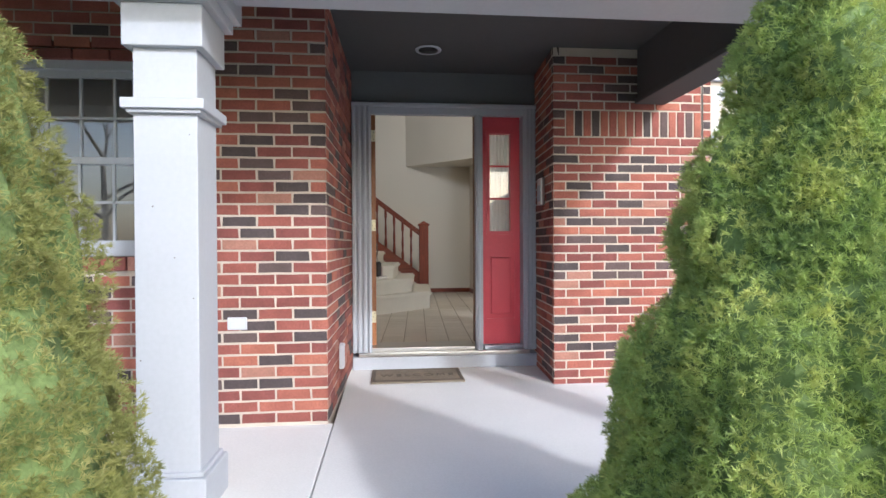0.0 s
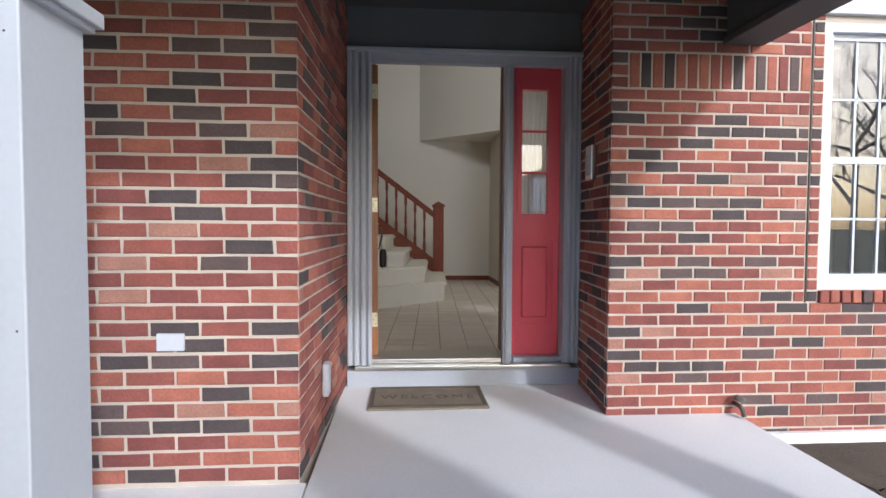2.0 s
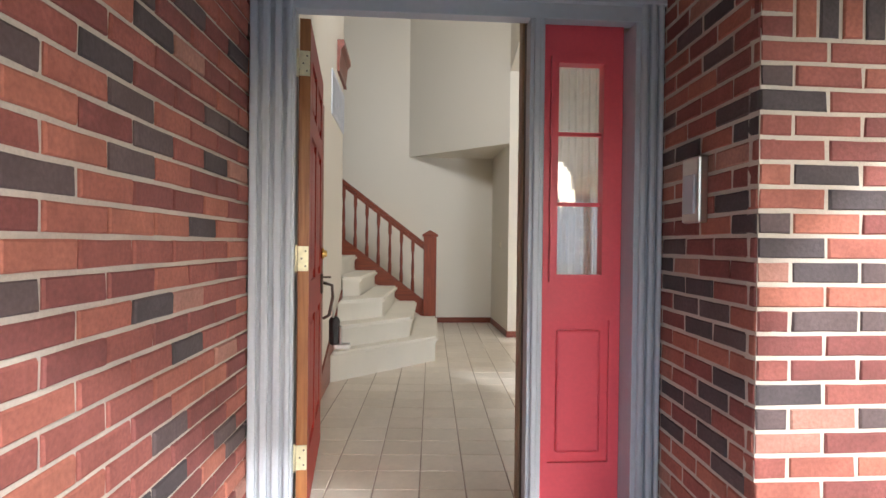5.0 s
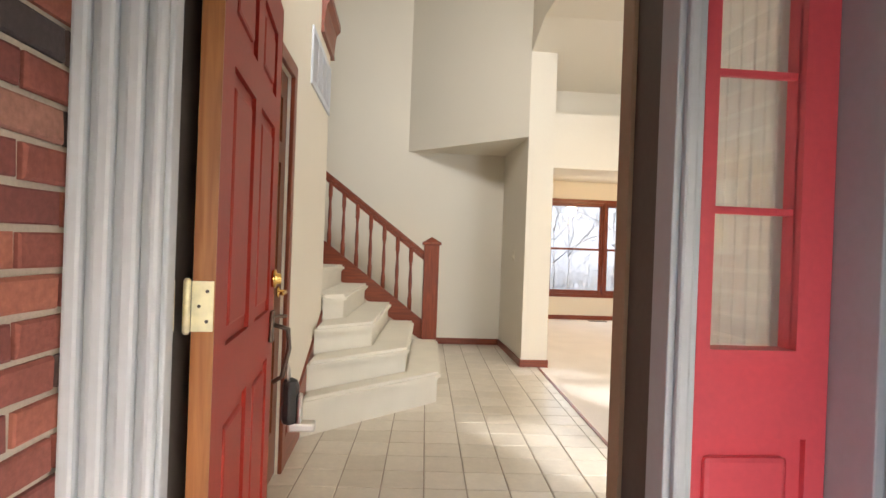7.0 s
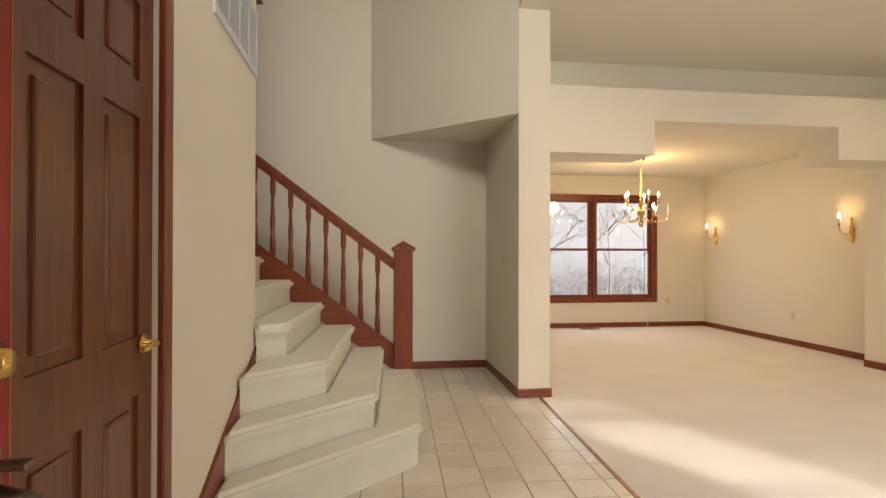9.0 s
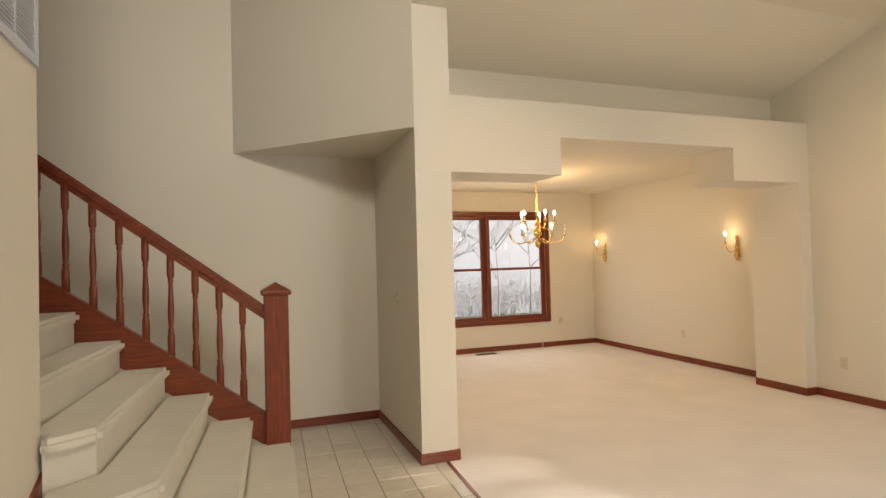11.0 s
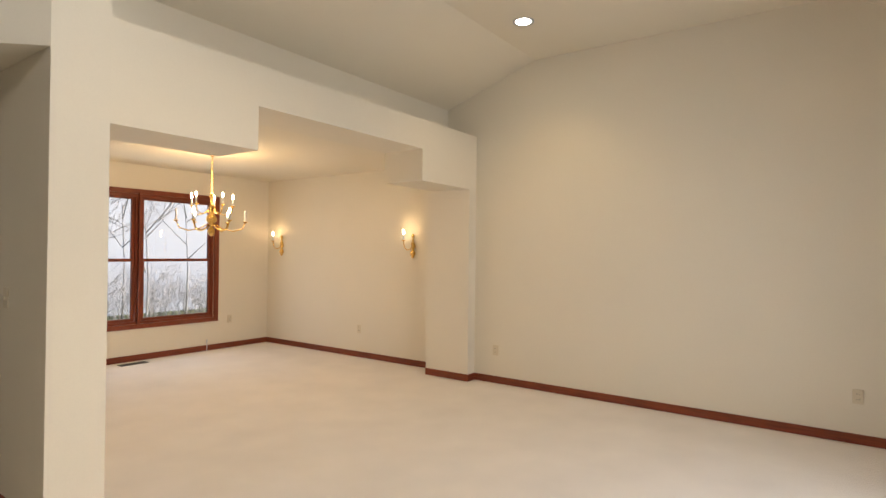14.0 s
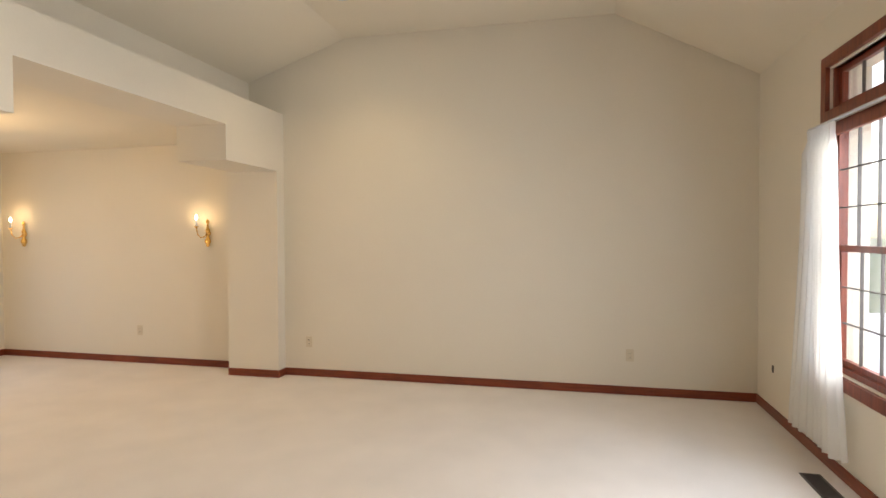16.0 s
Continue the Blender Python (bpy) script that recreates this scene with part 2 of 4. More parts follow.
def prism(poly, axis, a, b, bevel=0.0, bm=None):
    """A flat outline pushed from a to b along an axis. Outline: (y,z) for x, (x,z) for y, (x,y) for z."""
    bm = bm or bmesh.new()
    place = {"x": lambda u, v, w: (w, u, v), "y": lambda u, v, w: (u, w, v), "z": lambda u, v, w: (u, v, w)}[axis]
    lo = [bm.verts.new(place(u, v, a)) for u, v in poly]
    hi = [bm.verts.new(place(u, v, b)) for u, v in poly]
    faces = [bm.faces.new(lo), bm.faces.new(hi)]
    k = len(poly)
    for i in range(k):
        faces.append(bm.faces.new((lo[i], lo[(i + 1) % k], hi[(i + 1) % k], hi[i])))
    bmesh.ops.recalc_face_normals(bm, faces=faces)
    if bevel:
        bmesh.ops.bevel(bm, geom=list({e for f in faces for e in f.edges}), offset=bevel, segments=2, affect="EDGES")
    return bm


def lathe(profile, at=(0, 0, 0), steps=20, bm=None, m=None):
    """Turned shape round the z axis; profile: (radius, z) from bottom to top."""
    bm = bm or bmesh.new()
    m = m or Matrix.Translation(at)
    rings = []
    for r, z in profile:
        rings.append([bm.verts.new(m @ Vector((max(r, 1e-4) * math.cos(2 * math.pi * i / steps), max(r, 1e-4) * math.sin(2 * math.pi * i / steps), z))) for i in range(steps)])
    for a, b in zip(rings, rings[1:]):
        for i in range(steps):
            f = bm.faces.new((a[i], a[(i + 1) % steps], b[(i + 1) % steps], b[i]))
            f.smooth = True
    bm.faces.new(rings[0][::-1])
    bm.faces.new(rings[-1])
    return bm


def tube(points, radius, steps=8, bm=None, taper=1.0):
    bm = bm or bmesh.new()
    pts = [Vector(p) for p in points]
    rings = []
    for i, p in enumerate(pts):
        d = (pts[min(i + 1, len(pts) - 1)] - pts[max(i - 1, 0)]).normalized()
        u = d.cross(Vector((0.31, 0.17, 0.93))).normalized()
        v = d.cross(u)
        r = radius * (1 + (taper - 1) * i / (len(pts) - 1))
        rings.append([bm.verts.new(p + r * (math.cos(2 * math.pi * k / steps) * u + math.sin(2 * math.pi * k / steps) * v)) for k in range(steps)])
    for a, b in zip(rings, rings[1:]):
        for k in range(steps):
            f = bm.faces.new((a[k], a[(k + 1) % steps], b[(k + 1) % steps], b[k]))
            f.smooth = True
    bm.faces.new(rings[0][::-1])
    bm.faces.new(rings[-1])
    return bm


def slab(axis, a, b, u0, u1, v0, v1, holes=(), bm=None):
    """A wall from u0..u1 by v0..v1, a..b thick along the axis ('x' or 'y'), with square holes (u0,u1,v0,v1) right through it."""
    bm = bm or bmesh.new()
    us = sorted({u0, u1, *(min(max(q, u0), u1) for h in holes for q in h[:2])})
    vs = sorted({v0, v1, *(min(max(q, v0), v1) for h in holes for q in h[2:])})
    full = {}
    for i in range(len(us) - 1):
        for j in range(len(vs) - 1):
            cu, cv = (us[i] + us[i + 1]) / 2, (vs[j] + vs[j + 1]) / 2
            full[i, j] = not any(h[0] < cu < h[1] and h[2] < cv < h[3] for h in holes)
    cache = {}

    def vert(i, j, w):
        if (i, j, w) not in cache:
            p = (w, us[i], vs[j]) if axis == "x" else (us[i], w, vs[j])
            cache[i, j, w] = bm.verts.new(p)
        return cache[i, j, w]

    faces = []
    for (i, j), solid in full.items():
        if not solid:
            continue
        c = [(i, j), (i + 1, j), (i + 1, j + 1), (i, j + 1)]
        for w in (a, b):
            faces.append(bm.faces.new([vert(*q, w) for q in c]))
        for k, (di, dj) in enumerate(((0, -1), (1, 0), (0, 1), (-1, 0))):
            if not full.get((i + di, j + dj), False):
                p, q = c[k], c[(k + 1) % 4]
                faces.append(bm.faces.new([vert(*p, a), vert(*q, a), vert(*q, b), vert(*p, b)]))
    bmesh.ops.recalc_face_normals(bm, faces=faces)
    return bm


SITE = Vector((0, 0, 0))  # where the part of the house now being built has its origin
FRONT = Vector((-0.03, -0.08, 0))


def mesh_object(name, bm, mat):
    data = bpy.data.meshes.new(name)
    bm.to_mesh(data)
    bm.free()
    data.materials.append(mat)
    return new(name, data)


def part(name, bm, mat, parent=None, label=""):
    ob = mesh_object(name, bm, mat)
    ob.parent = parent
    if label:
        ob["label"] = label
    return ob


def structure(name, bm, mat, label, category):
    ob = mesh_object(name, bm, mat)
    ob.location = SITE
    return tagged(ob, label, category, kind="structure")


def thing(name, label, category, at=(0, 0, 0), group=""):
    ob = new(name)
    ob.location = Vector(at) + SITE
    ob.empty_display_size = 0.1
    return tagged(ob, label, category, group)


# ---- grounds ----
SITE = FRONT
PORCH = -0.13
structure("ground", boxes((-400, 400, -400, 400, -0.62, -0.42)), M_GRASS, "dull green winter lawn round the house", "ground")
structure("planting_bed", boxes((2.2, 4.6, -3.4, -0.78, -0.5, -0.30), (-4.5, -0.95, -4.6, -2.95, -0.5, -0.30), (0.75, 2.2, -4.6, -2.95, -0.5, -0.30), bevel=0.03), M_SOIL, "dark mulch bed along the porch", "planting bed")
structure("porch_slab", boxes((-0.172, 2.18, -2.9, -0.01, -0.45, PORCH), bevel=0.006), M_CONCRETE, "pale concrete porch slab with hairline cracks", "porch floor")
structure("porch_slab_side", boxes((-4.2, -0.178, -2.9, -1.50, -0.45, PORCH), bevel=0.006), M_CONCRETE, "pale concrete porch slab beside the brick wall", "porch floor")
structure("front_path", boxes((-0.6, 0.75, -9.0, -2.905, -0.45, PORCH - 0.01), bevel=0.006), M_CONCRETE, "pale concrete path to the porch", "path")
structure("foundation", boxes((2.185, 6.4, -0.79, -0.6, -0.5, -0.245)), M_CONCRETE, "pale cracked concrete footing under the brick wall", "foundation")

# ---- entry wall, door frame ----
LX, RX, LY, RY = -0.15, 1.40, -1.52, -0.755
PIER = -0.20
# First hole is for the added window over the door.
structure("wall_entry", slab("y", 0.06, 0.24, -0.35, 1.95, -0.12, 5.0, [(-0.05, 1.25, 3.4, 4.7), (-0.045, 0.975, -0.02, 2.18), (1.0, 1.332, 0.02, 2.085)]), M_WALL, "cream painted wall round the front door", "wall")
frame_door = thing("door_frame", "gray painted front door frame with a side light bay", "door frame")
frame_door["kind"] = "structure"
FY = -0.09
part("threshold_board", boxes((LX, RX + 0.06, FY - 0.02, 0.06, PORCH, -0.02), bevel=0.004), M_GRAY, frame_door)
part("sill", boxes((-0.10, 1.38, FY - 0.035, 0.20, -0.02, 0.012), (-0.02, 0.91, -0.06, 0.22, 0.012, 0.045), bevel=0.006), M_STEEL, frame_door, "dull metal threshold strip")
part("side_sill", boxes((0.995, 1.335, -0.05, 0.06, 0.012, 0.045), bevel=0.005), M_GRAY, frame_door)
part("post", boxes((LX, 0.015, FY, -0.055, 0.012, 2.05), (LX, -0.033, -0.055, 0.236, 0.012, 2.165), bevel=0.003), M_GRAY, frame_door)
part("post", boxes((0.912, 0.968, FY, -0.02, 0.012, 2.05), (0.953, 0.988, -0.02, 0.236, 0.012, 2.165), bevel=0.003), M_GRAY, frame_door)
part("post", boxes((1.332, RX + 0.06, FY, 0.236, 0.012, 2.05), bevel=0.003), M_GRAY, frame_door)
for x0, x1 in ((-0.148, -0.118), (-0.104, -0.074), (-0.058, -0.028), (-0.014, 0.008), (1.35, 1.375), (1.385, 1.41), (1.42, 1.44)):
    part("moulding", boxes((x0, x1, FY - 0.022, FY + 0.002, 0.012, 2.12), bevel=0.008), M_GRAY, frame_door)
part("moulding", boxes((0.925, 0.952, FY - 0.015, FY + 0.002, 0.012, 2.05), bevel=0.007), M_GRAY, frame_door)
part("head", boxes((LX, RX + 0.06, FY, -0.03, 2.05, 2.14), (LX, RX + 0.06, -0.03, 0.236, 2.165, 2.21), (0.99, RX + 0.06, -0.03, 0.236, 2.083, 2.165), bevel=0.003), M_GRAY, frame_door)
# Panel's darker gray carries the shade under the porch ceiling.
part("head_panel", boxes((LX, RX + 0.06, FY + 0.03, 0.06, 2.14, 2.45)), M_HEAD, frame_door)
part("head_moulding", boxes((LX, RX + 0.06, FY - 0.025, FY + 0.03, 2.11, 2.145), bevel=0.008), M_GRAY, frame_door)
# Right box: brown weatherstrip. Left box: dark sheet for the hinge rebate's shade.
part("weatherstrip_and_shade", boxes((0.946, 0.954, -0.018, 0.17, 0.045, 2.165), (-0.034, -0.028, -0.053, 0.15, 0.045, 2.165)), M_STRIP, frame_door, "dark brown weatherstrip, and a dark sheet for shade on the hinge jamb")
part("jamb_liner", boxes((0.936, 0.9515, 0.172, 0.2375, 0.045, 2.163), bevel=0.002), M_JAMB, frame_door, "tan painted inner jamb")
for z in (0.25, 1.055, 1.84):
    part("hinge_plate", boxes((-0.0285, -0.025, 0.006, 0.05, z, z + 0.10)), M_OLDBRASS, frame_door, "brass hinge plate")

side = thing("side_light", "red painted side light with a tall narrow window", "side light")
part("panel", slab("y", 0.03, 0.07, 0.968, 1.330, 0.045, 2.083, [(1.055, 1.243, 1.05, 1.915), (1.03, 1.285, 0.27, 0.86)]), M_RED, side)
lower = part("lower_panel", boxes((1.028, 1.287, 0.045, 0.062, 0.268, 0.862)), M_RED, side)
part("field", boxes((1.065, 1.25, 0.034, 0.05, 0.31, 0.82), bevel=0.012), M_RED, lower)
part("glazing_bead", slab("y", 0.012, 0.034, 1.025, 1.273, 1.02, 1.945, [(1.055, 1.243, 1.05, 1.915)]), M_RED, side)
for z in (1.34, 1.63):
    part("muntin", boxes((1.053, 1.245, 0.036, 0.05, z - 0.008, z + 0.008), bevel=0.003), M_RED, side)
g = part("glass_pane", boxes((1.053, 1.245, 0.052, 0.056, 1.048, 1.917)), M_GLASS, side)
g.visible_shadow = False
bm = bmesh.new()
cols = [(1.004 + 0.324 * i / 60, 0.095 + 0.010 * math.sin(i * 1.15) + 0.004 * math.sin(i * 2.7)) for i in range(61)]
lo = [bm.verts.new((x, y, 0.95)) for x, y in cols]
hi = [bm.verts.new((x, y, 2.07)) for x, y in cols]
for i in range(60):
    bm.faces.new((lo[i], lo[i + 1], hi[i + 1], hi[i])).smooth = True
sheer = mesh_object("sheer_curtain", bm, M_SHEER)
sheer.location = SITE
tagged(sheer, "white gathered sheer curtain behind the side light", "curtain")


def panel_door(name, label, w, h, thick, face, edge, back):
    """A six-panel door in its own axes: hinge edge at x=0, leaf along x, thickness along y."""
    d = thing(name, label, "door")
    sx = [(0.12 * w / 0.91, w / 2 - 0.05), (w / 2 + 0.05, w - 0.12 * w / 0.91)]
    sz = [(0.24 * h / 2.03, 0.80 * h / 2.03), (0.96 * h / 2.03, 1.58 * h / 2.03), (1.68 * h / 2.03, 1.90 * h / 2.03)]
    holes = [(a, b, c, e) for a, b in sx for c, e in sz]
    part("leaf", slab("y", 0.002, thick - 0.002, 0.002, w - 0.002, 0.002, h - 0.002, holes), face, d)
    part("edge", boxes((0, 0.0035, 0.001, thick - 0.001, 0, h), (w - 0.0035, w, 0.001, thick - 0.001, 0, h)), edge, d, "bare wood door edge")
    for a, b, c, e in holes:
        p = part("panel", boxes((a, b, 0.013, thick - 0.013, c, e)), face, d)
        part("field", boxes((a + 0.035, b - 0.035, 0.004, thick - 0.004, c + 0.035, e - 0.035), bevel=0.009), face, p)
    return d


DOOR = Matrix.Translation(SITE) @ pose(0.05, 0.058, 0.05, 0, 0, 95)
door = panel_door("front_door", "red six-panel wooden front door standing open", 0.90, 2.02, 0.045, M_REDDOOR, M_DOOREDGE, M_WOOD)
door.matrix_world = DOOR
knob = part("deadbolt", lathe([(0.03, 0), (0.032, 0.012), (0.02, 0.016), (0.018, 0.03), (0.0, 0.032)], m=pose(0.83, 0.0, 1.06, 90)), M_BRASS, door, "round brass deadbolt")
plate = part("handle_plate", boxes((0.805, 0.855, -0.012, 0.002, 0.84, 0.95), bevel=0.006), M_BRONZE, door, "aged bronze handle plate")
part("handle_grip", tube([(0.83, -0.012, 0.90), (0.83, -0.06, 0.885), (0.83, -0.065, 0.82), (0.83, -0.045, 0.72), (0.83, -0.012, 0.70)], 0.009), M_BRONZE, plate)
part("thumb_latch", boxes((0.818, 0.842, -0.055, -0.01, 0.925, 0.935), bevel=0.003), M_BRONZE, plate)
lockbox = thing("lock_box", "black key lock box hung on the door handle", "lock box")
lockbox.matrix_world = DOOR
part("body", boxes((0.797, 0.863, -0.105, -0.045, 0.55, 0.715), bevel=0.026), M_BLACK, lockbox)
part("shackle", tube([(0.81, -0.07, 0.70), (0.81, -0.066, 0.74), (0.83, -0.06, 0.765), (0.85, -0.066, 0.74), (0.85, -0.07, 0.70)], 0.006), M_STEEL, lockbox)
part("drawer", boxes((0.805, 0.855, -0.165, -0.07, 0.53, 0.562), (0.807, 0.853, -0.118, -0.10, 0.555, 0.66), bevel=0.008), M_STEEL, lockbox, "silver lower key drawer")
for z in (0.20, 1.005, 1.79):
    hinge = part("hinge", boxes((-0.0035, -0.0003, 0.003, 0.044, z, z + 0.10)), M_OLDBRASS, door, "brass butt hinge")
    part("knuckle", lathe([(0.004, -0.006), (0.0075, 0), (0.0075, 0.1), (0.004, 0.106)], (-0.006, 0.052, z), 10), M_OLDBRASS, hinge)
    for sy, sz in ((0.015, 0.02), (0.030, 0.05), (0.015, 0.08)):
        part("screw", lathe([(0.0038, 0), (0.002, 0.0025)], m=pose(-0.0034, sy, z + sz, 0, -90), steps=8), M_STRIP, hinge)

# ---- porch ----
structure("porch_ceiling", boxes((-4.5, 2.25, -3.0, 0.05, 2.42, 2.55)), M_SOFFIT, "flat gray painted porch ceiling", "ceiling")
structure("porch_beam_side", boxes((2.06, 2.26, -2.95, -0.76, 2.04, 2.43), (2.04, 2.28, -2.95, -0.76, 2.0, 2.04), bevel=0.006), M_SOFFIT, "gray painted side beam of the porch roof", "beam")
structure("porch_beam_front", boxes((-4.5, 2.25, -2.95, -2.36, 1.975, 2.43), bevel=0.006), M_GRAY, "gray painted front beam of the porch roof", "beam")
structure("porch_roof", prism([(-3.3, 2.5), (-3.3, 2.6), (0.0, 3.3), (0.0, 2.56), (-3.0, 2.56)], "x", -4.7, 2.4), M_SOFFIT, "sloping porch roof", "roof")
pl = thing("porch_downlight", "white trimmed recessed downlight, unlit", "ceiling lamp", (0.47, -0.62, 2.42))
part("trim", lathe([(0.075, -0.004), (0.098, -0.008), (0.10, 0.0), (0.07, 0.001)], steps=28), M_WHITE, pl)
part("baffle", lathe([(0.0, -0.0075), (0.074, -0.0075), (0.074, 0.0)], steps=28), M_BLACK, pl)


def porch_column(at, label):
    c = thing("porch_column", label, "column", at, "porch columns")
    part("shaft", boxes((-0.12, 0.12, -0.12, 0.12, 0.0, 1.87), bevel=0.004), M_GRAY, c)
    part("plinth", boxes((-0.15, 0.15, -0.15, 0.15, 0, 0.16), (-0.135, 0.135, -0.135, 0.135, 0.16, 0.18), bevel=0.006), M_GRAY, c)
    part("necking", boxes((-0.155, 0.155, -0.155, 0.155, 1.595, 1.635), (-0.14, 0.14, -0.14, 0.14, 1.58, 1.596), bevel=0.004), M_GRAY, c)
    part("capital", boxes((-0.15, 0.15, -0.15, 0.15, 1.835, 2.0), (-0.18, 0.18, -0.18, 0.18, 2.0, 2.05), (-0.21, 0.21, -0.21, 0.21, 2.05, 2.2), bevel=0.005), M_GRAY, c)
    for x, z in ((-0.05, 1.22), (0.09, 1.50), (0.10, 0.86), (0.03, 1.02), (-0.10, 0.62)):
        part("nail_head", lathe([(0.003, 0), (0.0025, 0.001), (0.0, 0.0015)], m=pose(x, -0.1205, z, 90), steps=8), M_BRONZE, c)
    return c


col = porch_column((-0.70, -2.48, PORCH), "square gray painted porch column with moulded capital")
copy_thing(col, Matrix.Translation(Vector((2.16, -2.70, PORCH)) + SITE))

mat_ = thing("door_mat", "worn dark rubber door mat with raised letters", "door mat")
part("pad", boxes((0.018, 0.745, -0.61, -0.16, PORCH, PORCH + 0.014), bevel=0.005), M_MAT, mat_)
part("border", slab("y", 0, 0.004, 0.03, 0.733, 0.03, 0.42, [(0.05, 0.713, 0.05, 0.40)]), M_MATTEXT, mat_).matrix_world = Matrix(((1, 0, 0, 0), (0, 0, 1, -0.61), (0, 1, 0, PORCH + 0.0135), (0, 0, 0, 1)))
txt = bpy.data.curves.new("letters", "FONT")
txt.body, txt.size, txt.extrude, txt.align_x, txt.space_character = "WELCOME", 0.10, 0.002, "CENTER", 1.35
tmp = new("letters", txt)
bpy.context.view_layer.update()
letters = bpy.data.meshes.new_from_object(tmp.evaluated_get(bpy.context.evaluated_depsgraph_get()))
bpy.data.objects.remove(tmp)
letters.materials.clear()
letters.materials.append(M_MATTEXT)
lt = new("letters", letters)
lt.parent = mat_
lt.location = (0.382, -0.43, PORCH + 0.0155)

bell = thing("intercom_box", "small gray door bell box on the brick", "door bell", (1.418, -0.42, 1.36))
part("case", boxes((-0.035, 0, -0.055, 0.055, -0.11, 0.11), bevel=0.008), M_STEEL, bell)
part("front", boxes((-0.042, -0.033, -0.035, 0.035, -0.08, 0.05), bevel=0.003), M_GRAY, bell)
plq = thing("wall_plate", "blank white plate on the brick wall", "wall plate", (-0.72, LY, 0.48))
part("plate", boxes((-0.055, 0.055, -0.012, 0.004, -0.036, 0.036), bevel=0.004), M_WHITE, plq)
oc = thing("outdoor_outlet", "white weatherproof outlet cover on the brick", "outlet", (-0.178, -0.98, 0.17))
part("cover", boxes((-0.004, 0.03, -0.04, 0.04, -0.085, 0.085), bevel=0.008), M_WHITE, oc)
part("hinge_bar", boxes((0.026, 0.034, -0.038, 0.038, 0.065, 0.078), bevel=0.003), M_WHITE, oc)
sp = thing("hose_spigot", "rusty garden hose tap low on the brick wall", "tap", (2.17, RY, -0.07))
part("pipe", tube([(0, 0.01, 0), (0, -0.06, 0), (0, -0.09, -0.02), (0, -0.10, -0.05)], 0.013), M_STRIP, sp)
part("wheel", lathe([(0.012, 0), (0.032, 0.003), (0.032, 0.011), (0.012, 0.014)], m=pose(0, -0.05, 0.035, 20)), M_STRIP, sp)

# ---- interior floors ----
SITE = Vector((0, 0, 0))
FLOOR = -0.022
structure("floor_tile_bed", prism([(-3.2, 0.10), (1.665, 0.10), (1.99, 6.1), (-3.2, 6.1)], "z", -0.12, FLOOR - 0.004), M_GROUT, "dark grout under the hall tiles", "floor")
structure("floor_carpet", prism([(1.665, -0.55), (6.35, -0.55), (6.35, 9.05), (2.0, 9.05), (2.0, 5.5), (1.975, 5.5)], "z", -0.12, FLOOR), M_CARPET, "wall-to-wall cream carpet", "carpet floor")
structure("floor_trim", prism([(1.661, 0.12), (1.685, 0.12), (1.947, 4.745), (1.923, 4.745)], "z", -0.08, FLOOR + 0.005), M_WOODY, "narrow strip between tile and carpet", "threshold strip")
TX, TY, TS, TILT = 0.568, 1.952, 0.2245, -2.9

# ---- interior walls ----
RWX, BY, COLX, COLR, COLY = 6.13, 6.10, 1.745, 2.03, 4.76
BEAM0, BEAM1 = 4.985, 5.50
structure("wall_hall_left", slab("x", -0.35, -0.23, 0.16, 3.45, -0.12, 5.0, [(1.13, 1.90, -0.12, 2.13)]), M_WALL, "cream hall wall beside the stairs", "wall")
structure("wall_hall_back", slab("y", BY, BY + 0.12, -3.2, COLR, -0.05, 5.0), M_WALL, "tall cream wall behind the stairs", "wall")
structure("wall_stair_end", slab("x", -3.3, -3.2, 0.2, 6.2, -0.05, 5.0), M_WALL, "cream wall at the stair head", "wall")
structure("wall_stair_front", slab("y", 0.24, 0.36, -3.2, -0.35, -0.05, 5.0), M_WALL, "cream wall behind the closet", "wall")
structure("wall_column", boxes((COLX, COLR, COLY, BY, -0.1, 3.55)), M_WALL, "cream wall end between hall and dining room", "wall")
structure("wall_upper_diagonal", prism([(0.47, BY), (COLX, COLY), (COLX + 0.01, BY)], "z", 2.473, 5.0), M_WALL, "slanting cream upper wall over the hall", "wall")
structure("wall_upper_side", prism([(0.12, 2.95), (0.12, 5.0), (4.78, 5.0), (4.78, 3.40), (4.25, 3.575), (1.55, 3.575), (0.3, 2.93)], "x", COLX, COLX + 0.12), M_WALL, "cream wall above the vaulted ceiling edge", "wall")
structure("ceiling_hall", boxes((-3.3, 1.95, -0.1, 6.2, 5.0, 5.1)), M_CEIL, "cream hall ceiling", "ceiling")
structure("ceiling_living", prism([(0.2, 2.87), (1.55, 3.57), (4.25, 3.57), (5.45, 3.16), (5.45, 3.35), (4.3, 3.75), (1.5, 3.75), (0.2, 3.05)], "x", COLX + 0.003, 6.3), M_CEIL, "vaulted cream living room ceiling", "ceiling")
structure("wall_right", boxes((RWX, 6.3, 0.2, 5.0, -0.05, 3.62), (RWX, 6.3, 5.0, 5.6, 2.19, 3.6)), M_WALL, "long blank cream living room wall", "wall")
structure("wall_shelf_back", boxes((COLX, 6.3, 5.40, 5.5, 2.6, 3.4)), M_WALL, "cream wall behind the plant shelf", "wall")
structure("wall_header", slab("y", BEAM0, BEAM1 - 0.002, COLR, RWX + 0.002, 2.185, 2.81, [(3.14, 5.10, 2.185, 2.51)]), M_WALL, "cream stepped header over the dining room opening", "wall")
structure("wall_pilaster", boxes((5.985, 6.3, BEAM0, 5.585, -0.1, 2.19)), M_WALL, "cream pilaster beside the dining room opening", "wall")
structure("ceiling_dining", boxes((1.9, 6.4, 5.49, 9.15, 2.565, 2.66)), M_CEIL, "flat cream dining room ceiling", "ceiling")
